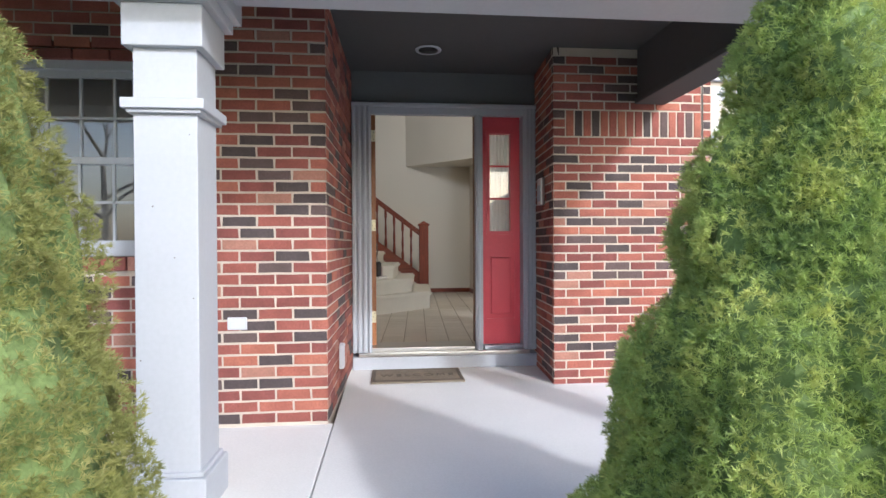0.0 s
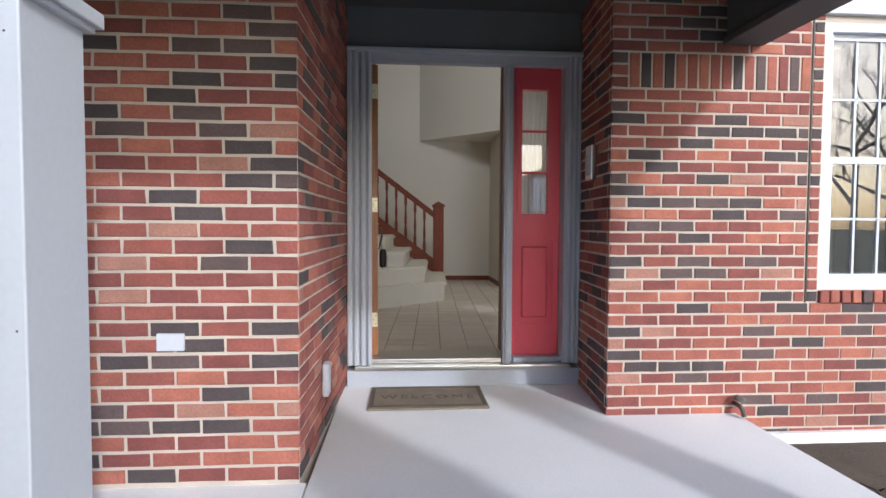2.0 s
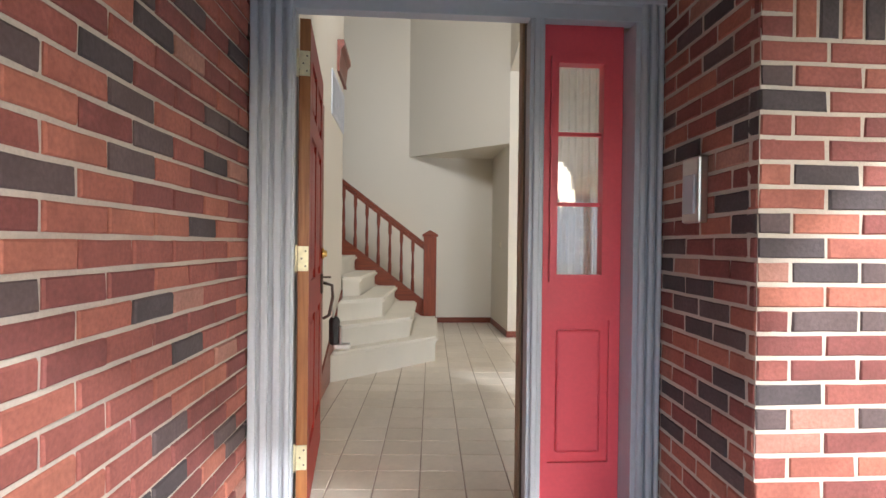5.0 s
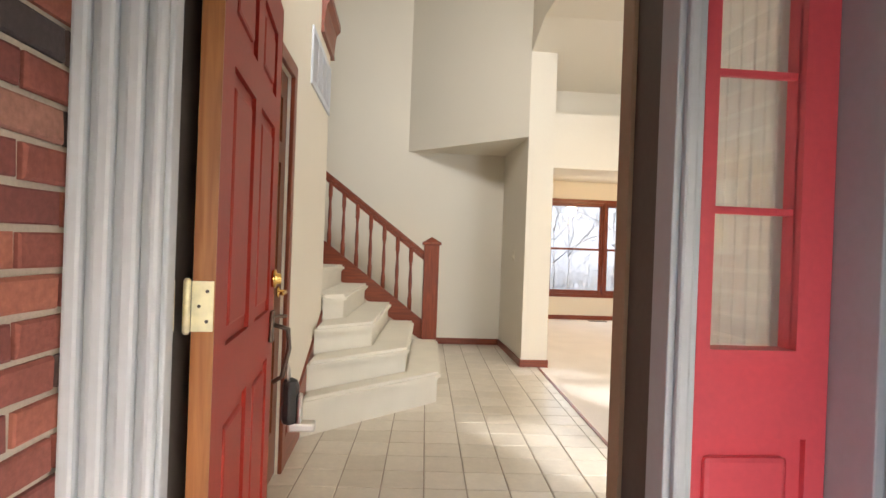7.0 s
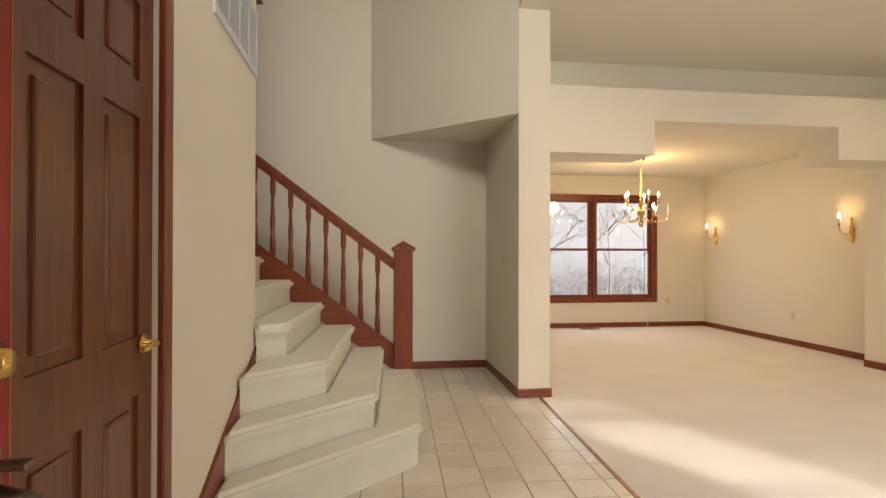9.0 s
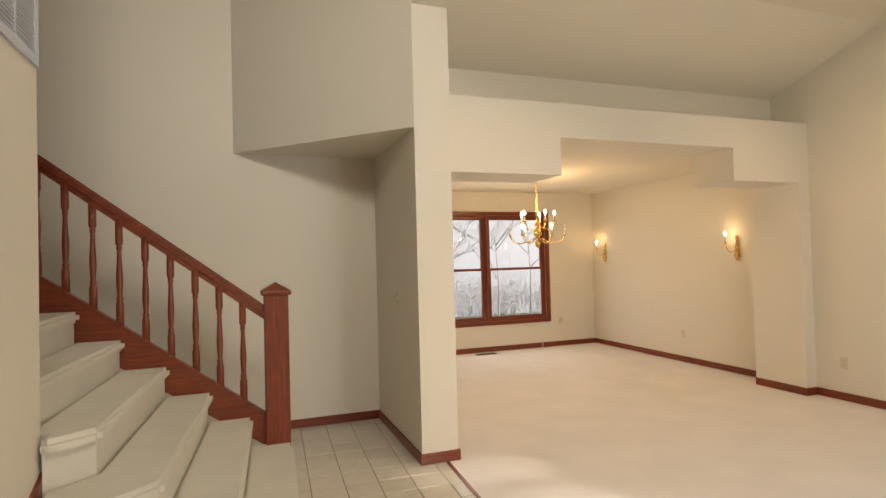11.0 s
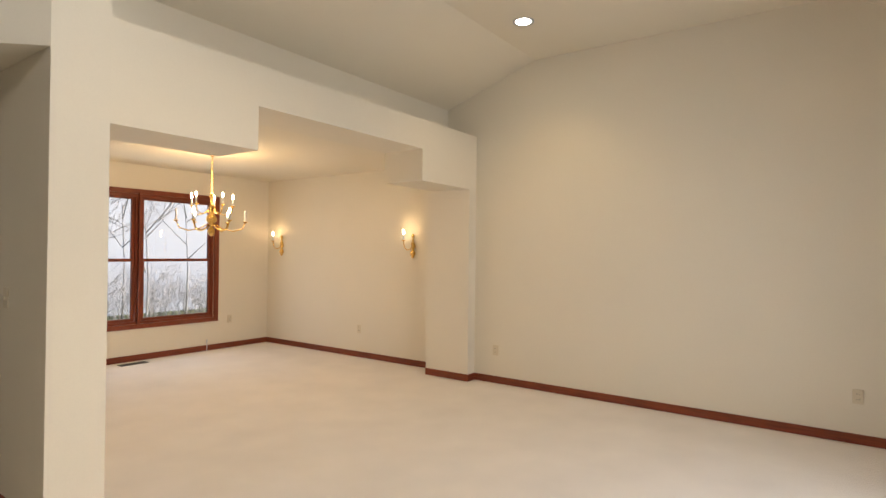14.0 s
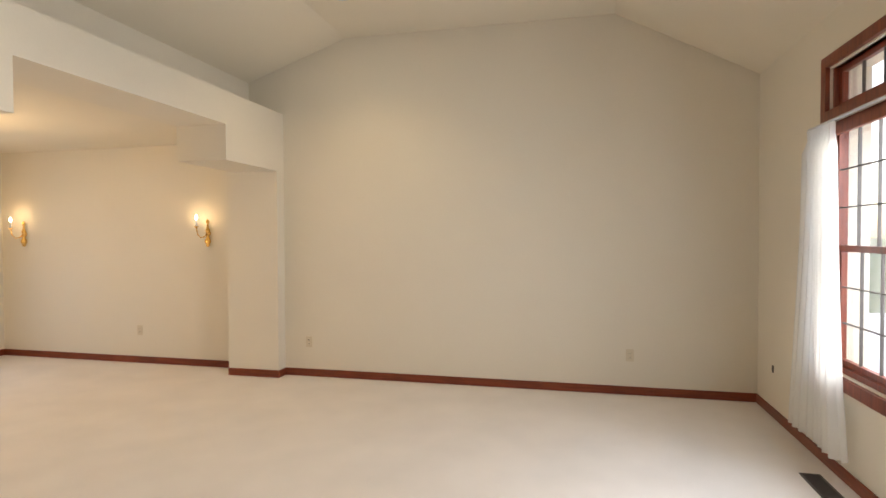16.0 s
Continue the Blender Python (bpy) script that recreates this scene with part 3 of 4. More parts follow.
structure("wall_dining_right", boxes((6.28, 6.4, 5.58, 9.15, -0.05, 2.6)), M_WALL, "cream dining room wall with sconces", "wall")
structure("wall_dining_left", boxes((1.9, 2.03, BY + 0.1, 9.15, -0.05, 2.6)), M_WALL, "cream dining room wall", "wall")
structure("wall_dining_back", slab("y", 9.05, 9.2, 1.9, 6.4, -0.05, 2.6, [(3.17, 5.33, 0.46, 2.18)]), M_WALL, "cream dining room wall with window", "wall")
# First hole is an added, unseen opening that lets the sun in.
structure("wall_front", slab("y", 0.06, 0.30, 1.45, 6.3, -0.3, 3.6, [(1.8, 3.44, 0.35, 2.29), (3.68, 4.74, 0.62, 2.21), (3.68, 4.74, 2.26, 2.56)]), M_WALL, "cream living room wall with tall window", "wall")
# Made-up bay; its dark gray keeps the front window dark from outside.
structure("wall_added_bay", boxes((1.46, 1.55, -0.81, 0.06, -0.3, 3.0), (3.46, 3.56, -0.81, 0.06, -0.3, 3.0), (1.46, 3.56, -0.81, 0.06, 2.3, 2.42)), M_BACKING, "plain dark gray wall of an added, unseen window bay", "wall")

BASE_H = FLOOR + 0.08


def baseboard(*rows):
    structure("baseboard", boxes(*rows, bevel=0.004), M_WOODY if abs(rows[0][3] - rows[0][2]) > abs(rows[0][1] - rows[0][0]) else M_WOODX, "dark cherry stained baseboard", "baseboard")


T_ = 0.014
baseboard((0.83, COLX - T_, BY - T_, BY, FLOOR, BASE_H))
baseboard((COLX - T_, COLX, COLY, BY, FLOOR, BASE_H))
baseboard((COLX - T_, COLR + T_, COLY - T_, COLY, FLOOR, BASE_H))
baseboard((COLR, COLR + T_, COLY, 9.05, FLOOR, BASE_H))
baseboard((RWX - T_, RWX, 0.3, BEAM0, FLOOR, BASE_H))
baseboard((5.985 - T_, RWX - T_, BEAM0 - T_, BEAM0, FLOOR, BASE_H))
baseboard((5.985 - T_, 5.985, BEAM0, 5.585, FLOOR, BASE_H))
baseboard((6.28 - T_, 6.28, 5.585, 9.05, FLOOR, BASE_H))
baseboard((COLR, 6.28, 9.05 - T_, 9.05, FLOOR, BASE_H))
baseboard((1.95, RWX, 0.3, 0.3 + T_, FLOOR, BASE_H))
baseboard((-0.23, -0.23 + T_, 0.12, 1.055, FLOOR, BASE_H))

# ---- stairs ----
NOSE = [((-0.212, 2.48), (0.735, 3.36), (0.81, 4.94)), ((-0.212, 2.68), (0.47, 3.34), (0.545, 4.94)), ((-0.212, 2.98), (0.19, 3.37), (0.292, 4.94)),
        ((-0.212, 3.40), (-0.06, 3.54), (0.032, 4.94)), ((-0.33, 3.47), (-0.30, 3.72), (-0.228, 4.94)), ((-0.47, 3.47), (-0.475, 3.8), (-0.478, 4.94))]
NOSE += [((-0.73 - 0.255 * i, 3.47), (-0.73 - 0.255 * i, 3.8), (-0.73 - 0.255 * i, 4.94)) for i in range(9)]
stairs = thing("staircase", "carpeted winding staircase with cream treads", "stairs")
for i in range(len(NOSE) - 1):
    a, b = NOSE[i], NOSE[i + 1]
    top = 0.036 + 0.196 * (i + 1)
    poly = [a[0], a[1], a[2], b[2], b[1], b[0]]
    if i == 3:
        poly.append((-0.225, 3.47))
    part("riser", prism(poly, "z", FLOOR if i == 0 else top - 0.42, top - 0.05), M_STAIRCARPET, stairs)
    out = 0.036
    lip = [(a[0][0], a[0][1] - out), (a[1][0] + out * 0.7, a[1][1] - out), (a[2][0] + out, a[2][1]), *poly[3:]]
    part("tread", prism(lip, "z", top - 0.07, top, bevel=0.022), M_STAIRCARPET, stairs)
part("inner_skirt", prism([(1.985, FLOOR), (1.985, 0.14), (3.45, 0.69), (3.45, FLOOR)], "x", -0.23, -0.213), M_WOODY, stairs, "cherry stained skirt board")


def rail_z(x, z0):
    return z0 + 0.76 * (0.68 - x)


part("outer_stringer", prism([(0.68, 0.2), (0.68, 0.414), (-2.6, rail_z(-2.6, 0.414)), (-2.6, rail_z(-2.6, 0.0))], "y", 4.945, 4.985), M_WOODX, stairs, "cherry stained outer stringer")
part("stringer_cap", prism([(0.68, 0.41), (0.68, 0.43), (-2.6, rail_z(-2.6, 0.43)), (-2.6, rail_z(-2.6, 0.41))], "y", 4.935, 4.995), M_WOODX, stairs)
banister = thing("stair_railing", "cherry stained wooden stair railing with turned balusters", "railing")
part("handrail", prism([(0.68, 1.11), (0.68, 1.185), (-2.6, rail_z(-2.6, 1.185)), (-2.6, rail_z(-2.6, 1.11))], "y", 4.935, 4.995, bevel=0.012), M_WOODX, banister)
part("rail_fillet", prism([(0.68, 1.08), (0.68, 1.112), (-2.6, rail_z(-2.6, 1.112)), (-2.6, rail_z(-2.6, 1.08))], "y", 4.948, 4.982), M_WOODX, banister)
newel = part("newel_post", boxes((0.665, 0.828, 4.885, 5.048, FLOOR, 1.27), bevel=0.006), M_WOOD, banister)
cap = boxes((0.645, 0.848, 4.865, 5.068, 1.262, 1.295), bevel=0.008)
q = [cap.verts.new(p) for p in ((0.65, 4.87, 1.294), (0.843, 4.87, 1.294), (0.843, 5.063, 1.294), (0.65, 5.063, 1.294), (0.7465, 4.9665, 1.352))]
for i in range(4):
    cap.faces.new((q[i], q[(i + 1) % 4], q[4]))
part("newel_cap", cap, M_WOOD, newel)
PROFILE = [(0.024, 0.0), (0.024, 0.15), (0.017, 0.17), (0.022, 0.185), (0.015, 0.20), (0.020, 0.27), (0.021, 0.33), (0.015, 0.44), (0.013, 0.50), (0.019, 0.515), (0.014, 0.53), (0.023, 0.55), (0.023, 0.70)]
bal = lathe(PROFILE, steps=12)
bal_mesh = bpy.data.meshes.new("baluster")
bal.to_mesh(bal_mesh)
bal.free()
bal_mesh.materials.append(M_WOOD)
for i in range(20):
    x = 0.523 - 0.1497 * i
    b = new("baluster", bal_mesh)
    b.parent = banister
    b.location = (x, 4.965, rail_z(x, 0.405))

# ---- upper ledge and grille on the hall wall ----
led = thing("ledge_cap", "cherry stained moulded wooden cap at the upper wall end", "wood trim")
part("cap", prism([(-0.40, 3.05), (-0.165, 3.05), (-0.165, 3.0), (-0.195, 2.96), (-0.21, 2.82), (-0.205, 2.76), (-0.40, 2.76)], "y", 2.9, 3.53), M_WOODY, led)
gr = thing("air_grille", "white slatted return air grille high on the wall", "vent grille", (-0.23, 3.0, 2.47))
part("frame", slab("x", -0.002, 0.012, -0.48, 0.44, -0.19, 0.19, [(-0.44, 0.40, -0.15, 0.15)]), M_WHITE, gr)
part("backing", boxes((-0.001, 0.001, -0.46, 0.42, -0.17, 0.17)), M_BACKING, gr)
slat = boxes((0.002, 0.010, -0.45, 0.41, -0.004, 0.004))
bmesh.ops.rotate(slat, verts=slat.verts, cent=(0.006, 0, 0), matrix=Matrix.Rotation(radians(35), 3, "Y"))
sm = bpy.data.meshes.new("slat")
slat.to_mesh(sm)
slat.free()
sm.materials.append(M_WHITE)
for y in (-0.24, -0.02, 0.20):
    part("divider", boxes((0.001, 0.0115, y - 0.008, y + 0.008, -0.152, 0.152)), M_WHITE, gr)
for i in range(20):
    s = new("slat", sm)
    s.parent = gr
    s.location = (0, 0, -0.152 + 0.016 * i)

# ---- closet door ----
closet = panel_door("closet_door", "brown stained six-panel closet door, shut", 0.76, 2.14, 0.035, M_BROWN, M_BROWN, M_BROWN)
closet.matrix_world = pose(-0.244, 1.135, FLOOR + 0.008, 0, 0, 90)
lever = part("lever_rose", lathe([(0.028, 0), (0.028, 0.008), (0.012, 0.012), (0.011, 0.045), (0, 0.046)], m=pose(0.68, 0.0, 0.99, 90)), M_BRASS, closet, "brass lever handle")
part("lever", tube([(0.68, -0.042, 0.99), (0.64, -0.046, 0.992), (0.60, -0.042, 0.985), (0.575, -0.04, 0.99)], 0.009), M_BRASS, lever)
cas = thing("closet_casing", "brown stained closet door casing", "door casing")
cas["kind"] = "structure"
part("side", boxes((-0.231, -0.208, 1.90, 1.975, FLOOR, 2.13), bevel=0.005), M_WOOD, cas)
part("side", boxes((-0.231, -0.208, 1.055, 1.13, FLOOR, 2.13), bevel=0.005), M_WOOD, cas)
part("top", boxes((-0.231, -0.208, 1.055, 1.975, 2.13, 2.205), bevel=0.005), M_WOODY, cas)
structure("wall_closet_back", boxes((-1.1, -1.0, 0.3, 3.2, 0, 2.2)), M_WALL, "plain closet wall", "wall")


# ---- windows ----
def hung_window(name, label, at, w, h, mat, cols=0, rows=0, depth=0.08, trim=0.05, bar=0.007, bar_mat=None, fixed=False):
    """Double-hung window in the plane y=0 of its own axes, lower left corner at the origin, front towards -y."""
    win = thing(name, label, "window", at)
    win["kind"] = "structure"
    part("window_frame", slab("y", 0, depth, 0, w, 0, h, [(trim, w - trim, trim, h - trim)]), mat, win)
    mid = h * 0.49
    sashes = ((trim, h - trim, depth * 0.25),) if fixed else ((trim, mid + 0.02, depth * 0.25), (mid - 0.02, h - trim, depth * 0.5))
    for z0, z1, y in sashes:
        s = part("sash", slab("y", y, y + 0.03, trim - 0.004, w - trim + 0.004, z0, z1, [(trim + 0.038, w - trim - 0.038, z0 + 0.038, z1 - 0.038)]), mat, win)
        p = part("pane", boxes((trim + 0.03, w - trim - 0.03, y + 0.013, y + 0.017, z0 + 0.03, z1 - 0.03)), M_GLASS, s)
        p.visible_shadow = False
        u0, u1, v0, v1 = trim + 0.038, w - trim - 0.038, z0 + 0.038, z1 - 0.038
        for c in range(1, cols):
            x = u0 + (u1 - u0) * c / cols
            part("muntin", boxes((x - bar, x + bar, y + 0.006, y + 0.024, v0, v1)), bar_mat or mat, s)
        for r in range(1, rows):
            z = v0 + (v1 - v0) * r / rows
            part("muntin", boxes((u0, u1, y + 0.006, y + 0.024, z - bar, z + bar)), bar_mat or mat, s)
    return win


SITE = FRONT
hung_window("window_1", "white vinyl double-hung window with grid muntins in brick", (2.662, RY + 0.006, 0.60), 0.785, 1.55, M_WHITE, 4, 2)
hung_window("window_2", "white double-hung window with grid muntins under the porch", (-2.45, LY + 0.03, 0.88), 1.30, 1.12, M_GRAY, 6, 2)
SITE = Vector((0, 0, 0))
for k, x in enumerate((3.17, 4.26)):
    hung_window("window_%d" % (k + 3), "cherry stained wooden double-hung dining room window", (x, 9.06, 0.46), 1.075, 1.72, M_WOOD, 0, 0, trim=0.035)
tr = thing("window_casing", "cherry stained casing round the paired dining room window", "window casing")
tr["kind"] = "structure"
part("casing", slab("y", 9.03, 9.052, 3.10, 5.40, 0.40, 2.24, [(3.17, 4.235, 0.46, 2.18), (4.27, 5.33, 0.46, 2.18)]), M_WOOD, tr)
part("head_rail", boxes((3.18, 4.235, 9.035, 9.07, 2.13, 2.16), (4.27, 5.32, 9.035, 9.07, 2.13, 2.16), bevel=0.004), M_WOODX, tr)
part("mullion", boxes((4.235, 4.27, 9.02, 9.06, 0.44, 2.2), bevel=0.006), M_WOOD, tr)
hung_window("window_5", "cherry stained tall living room window with grid muntins", (3.68, 0.20, 0.62), 1.06, 1.59, M_WOOD, 4, 3, trim=0.035, bar=0.0035, bar_mat=M_STRIP)
hung_window("window_6", "cherry stained transom window", (3.68, 0.20, 2.27), 1.06, 0.31, M_WOOD, 4, 0, trim=0.02, bar=0.0035, bar_mat=M_STRIP, fixed=True)
tr2 = thing("window_casing", "cherry stained casing round the living room window and transom", "window casing")
tr2["kind"] = "structure"
part("casing", slab("y", 0.298, 0.325, 3.60, 4.81, 0.53, 2.17, [(3.67, 4.74, 0.61, 2.11)]), M_WOOD, tr2)

part("transom_casing", slab("y", 0.298, 0.325, 3.60, 4.81, 2.215, 2.64, [(3.67, 4.74, 2.285, 2.57)]), M_WOOD, tr2)
SITE = FRONT
# Made-up window, never in view, to hold the hall fill lamp.
hung_window("window_7", "plain white window added unseen over the front door", (-0.05, 0.10, 3.4), 1.3, 1.3, M_WHITE, 0, 0)

# Unseen sheet added to keep the sun off the hall wall.
structure("window_blind", boxes((-0.04, 1.24, 0.205, 0.21, 3.41, 4.69)), M_BACKING, "gray sheet blocking the sun at the added upper window", "blind")
SITE = Vector((0, 0, 0))

# ---- curtain, lamps and small fittings of the living room ----
cur = thing("window_curtain", "white sheer pinch-pleat curtain beside the tall window", "curtain")
bm = bmesh.new()
rows_z = [2.17, 2.10, 2.02, 1.6, 1.1, 0.6, 0.16]
grid = []
for r, z in enumerate(rows_z):
    line = []
    for i in range(121):
        s = i / 120
        fall = (2.17 - z) / 2.0
        spread = 0.38 + 0.36 * fall * fall
        x = 4.80 + 0.20 * fall * fall - spread * s + 0.01 * math.sin(z * 3)
        amp = 0.014 if r == 0 else 0.010 if r == 1 else 0.034 + 0.012 * math.sin(s * 9 + z)
        line.append(bm.verts.new((x, 0.40 + amp * math.sin(s * 2 * math.pi * 8 + 0.4 * math.sin(z * 2.1)), z)))
    grid.append(line)
for a, b in zip(grid, grid[1:]):
    for i in range(120):
        bm.faces.new((a[i], a[i + 1], b[i + 1], b[i])).smooth = True
part("cloth", bm, M_SHEER, cur)
part("curtain_rod", tube([(3.5, 0.37, 2.19), (4.87, 0.37, 2.19), (4.89, 0.345, 2.19), (4.89, 0.30, 2.19)], 0.009), M_WHITE, cur, "slim white curtain rod")


def downlight(x, y):
    dl = thing("downlight", "lit recessed ceiling downlight with white trim", "ceiling lamp", (x, y, 3.57), "living room downlights")
    part("trim", lathe([(0.07, -0.004), (0.095, -0.007), (0.097, 0.0), (0.065, 0.001)], steps=28), M_WHITE, dl)
    part("lens", lathe([(0.0, -0.0045), (0.071, -0.0045), (0.071, 0.0)], steps=28), M_LED, dl)
    spot = new("downlight_beam", bpy.data.lights.new("downlight_beam", "SPOT"))
    spot.data.energy, spot.data.color = 14, (1, 0.70, 0.36)
    spot.data.spot_size, spot.data.spot_blend, spot.data.shadow_soft_size = radians(130), 0.9, 0.06
    spot.location = (x, y, 3.54)


downlight(5.15, 3.88)
downlight(2.85, 3.70)


def outlet(at, turn, label="ivory duplex wall outlet", kind="outlet"):
    o = thing("wall_outlet" if kind == "outlet" else "light_switch", label, kind)
    o.matrix_world = Matrix.Translation(at) @ pose(0, 0, 0, 0, 0, turn)
    part("plate", boxes((-0.036, 0.036, -0.006, 0.001, -0.058, 0.058), bevel=0.003), M_IVORY, o)
    if kind == "outlet":
        for z in (-0.022, 0.022):
            s = part("socket", boxes((-0.016, 0.016, -0.009, -0.004, z - 0.014, z + 0.014), bevel=0.003), M_IVORY, o)
            part("slots", boxes((-0.008, -0.005, -0.0095, -0.006, z - 0.005, z + 0.005), (0.005, 0.008, -0.0095, -0.006, z - 0.005, z + 0.005)), M_BLACK, s)
    else:
        part("toggle", boxes((-0.006, 0.006, -0.016, -0.004, -0.012, 0.012), bevel=0.002), M_IVORY, o)
    return o


outlet((RWX, 4.698, 0.35), -90)
outlet((RWX, 1.396, 0.352), -90)
outlet((6.28, 6.99, 0.37), -90)
outlet((5.6, 9.05, 0.41), 0)
outlet((COLX, 5.33, 1.168), -90, "ivory light switch on the hall wall", "switch")
jk = thing("phone_jack", "small dark phone jack low on the wall", "wall jack", (5.726, 0.30, 0.373))
part("jack", boxes((-0.012, 0.012, -0.002, 0.008, -0.03, 0.03), bevel=0.002), M_STRIP, jk)
cp = thing("cable_stub", "white cable stub rising from the carpet", "cable", (5.225, 9.04, FLOOR))
part("stub", tube([(0, -0.01, 0), (0, -0.012, 0.10), (0.004, -0.006, 0.16)], 0.008), M_WHITE, cp)


def floor_vent(at, turn):
    v = thing("floor_register", "dark metal floor register in the carpet", "floor vent")
    v.matrix_world = Matrix.Translation(at) @ pose(0, 0, 0, 0, 0, turn)
    part("frame", boxes((-0.17, 0.17, -0.06, -0.048, 0, 0.006), (-0.17, 0.17, 0.048, 0.06, 0, 0.006), (-0.17, -0.155, -0.06, 0.06, 0, 0.006), (0.155, 0.17, -0.06, 0.06, 0, 0.006)), M_STRIP, v)
    part("well", boxes((-0.156, 0.156, -0.049, 0.049, 0, 0.002)), M_BLACK, v)
    for i in range(18):
        part("slat", boxes((-0.15 + 0.0172 * i, -0.144 + 0.0172 * i, -0.049, 0.049, 0.001, 0.005)), M_STRIP, v)


floor_vent((4.11, 8.86, FLOOR), 0)
floor_vent((4.36, 0.47, FLOOR), 0)

# ---- chandelier and sconces ----
CANDLE = [(0.011, 0), (0.011, 0.075), (0.009, 0.078)]
BULB = [(0.006, 0), (0.011, 0.010), (0.013, 0.022), (0.010, 0.038), (0.004, 0.053), (0.0, 0.057)]


def candle_arm(parent, base, out, rise, end_r, lit=True):
    """An S-shaped brass arm with drip pan, candle sleeve and flame bulb; base and out in the parent's axes."""
    b, o = Vector(base), Vector(out)
    d = o - b
    pts = [b, b + d * 0.25 + Vector((0, 0, -0.05)), b + d * 0.6 + Vector((0, 0, -0.075)), b + d * 0.9 + Vector((0, 0, -0.045)), b + d + Vector((0, 0, rise))]
    arm = part("arm", tube(pts, 0.0065, 8), M_BRASS, parent)
    tip = pts[-1]
    part("drip_pan", lathe([(0.006, -0.012), (0.014, -0.006), (end_r, 0.004), (end_r, 0.008), (0.012, 0.006)], tip, 16), M_BRASS, arm)
    part("candle_sleeve", lathe(CANDLE, tip + Vector((0, 0, 0.006)), 12), M_WHITE, arm, "white candle sleeve")
    part("bulb", lathe(BULB, tip + Vector((0, 0, 0.084)), 12), M_BULB if lit else M_WHITE, arm, "glowing flame-shaped bulb" if lit else "burnt-out flame-shaped bulb")
    return tip


ch = thing("chandelier", "polished brass chandelier with candle bulbs, lit", "chandelier", (4.19, 7.28, 0))
part("canopy", lathe([(0.012, 2.50), (0.05, 2.53), (0.065, 2.562), (0.065, 2.566)], steps=24), M_BRASS, ch)
for i in range(17):
    link = tube([(0.011 * math.cos(a), 0, 0.017 * math.sin(a)) for a in [2 * math.pi * k / 10 for k in range(11)]], 0.0028, 6)
    bmesh.ops.transform(link, verts=link.verts, matrix=pose(0, 0, 2.495 - 0.0245 * i, 0, 0, 90 * (i % 2)))
    part("chain_link", link, M_BRASS, ch)
part("stem", lathe([(0.0, 1.60), (0.018, 1.61), (0.034, 1.635), (0.040, 1.66), (0.030, 1.69), (0.014, 1.71), (0.020, 1.74), (0.055, 1.775), (0.060, 1.80), (0.045, 1.835), (0.018, 1.86), (0.024, 1.90), (0.030, 1.93), (0.016, 1.97), (0.013, 2.02), (0.024, 2.05), (0.012, 2.09), (0.006, 2.10)], steps=24), M_BRASS, ch)
for i in range(6):
    a = 2 * math.pi * i / 6 + 0.5
    candle_arm(ch, (0.04 * math.cos(a), 0.04 * math.sin(a), 1.74), (0.36 * math.cos(a), 0.36 * math.sin(a), 1.74), 0.03, 0.03, i not in (2, 5))
for i in range(5):
    a = 2 * math.pi * i / 5 + 0.9
    candle_arm(ch, (0.02 * math.cos(a), 0.02 * math.sin(a), 1.92), (0.23 * math.cos(a), 0.23 * math.sin(a), 1.92), 0.03, 0.028)
point_lamp("chandelier_light", (4.19, 7.28, 2.16), 8.5, WARM, 0.12)


def sconce(y):
    s = thing("wall_sconce", "polished brass wall sconce with one lit candle bulb", "wall lamp", (6.28, y, 1.50), "dining room sconces")
    part("back_plate", lathe([(0.0, 0.0), (0.03, 0.004), (0.034, 0.012), (0.018, 0.022), (0.0, 0.026)], m=pose(0, 0, 0.03, 0, -90)), M_BRASS, s)
    part("stem", lathe([(0.0, -0.13), (0.022, -0.115), (0.018, -0.10), (0.034, -0.075), (0.036, -0.055), (0.020, -0.025), (0.016, 0.03), (0.027, 0.05), (0.027, 0.065), (0.014, 0.09), (0.011, 0.14), (0.021, 0.155), (0.018, 0.175), (0.0, 0.20)], (-0.02, 0, 0), 16), M_BRASS, s)
    candle_arm(s, (-0.03, 0.0, 0.03), (-0.14, 0.06, 0.07), 0.03, 0.026)
    point_lamp("sconce_light", (6.28 - 0.14, y + 0.06, 1.79), 0.17, WARM, 0.03)


sconce(6.03)
sconce(8.68)

SITE = FRONT


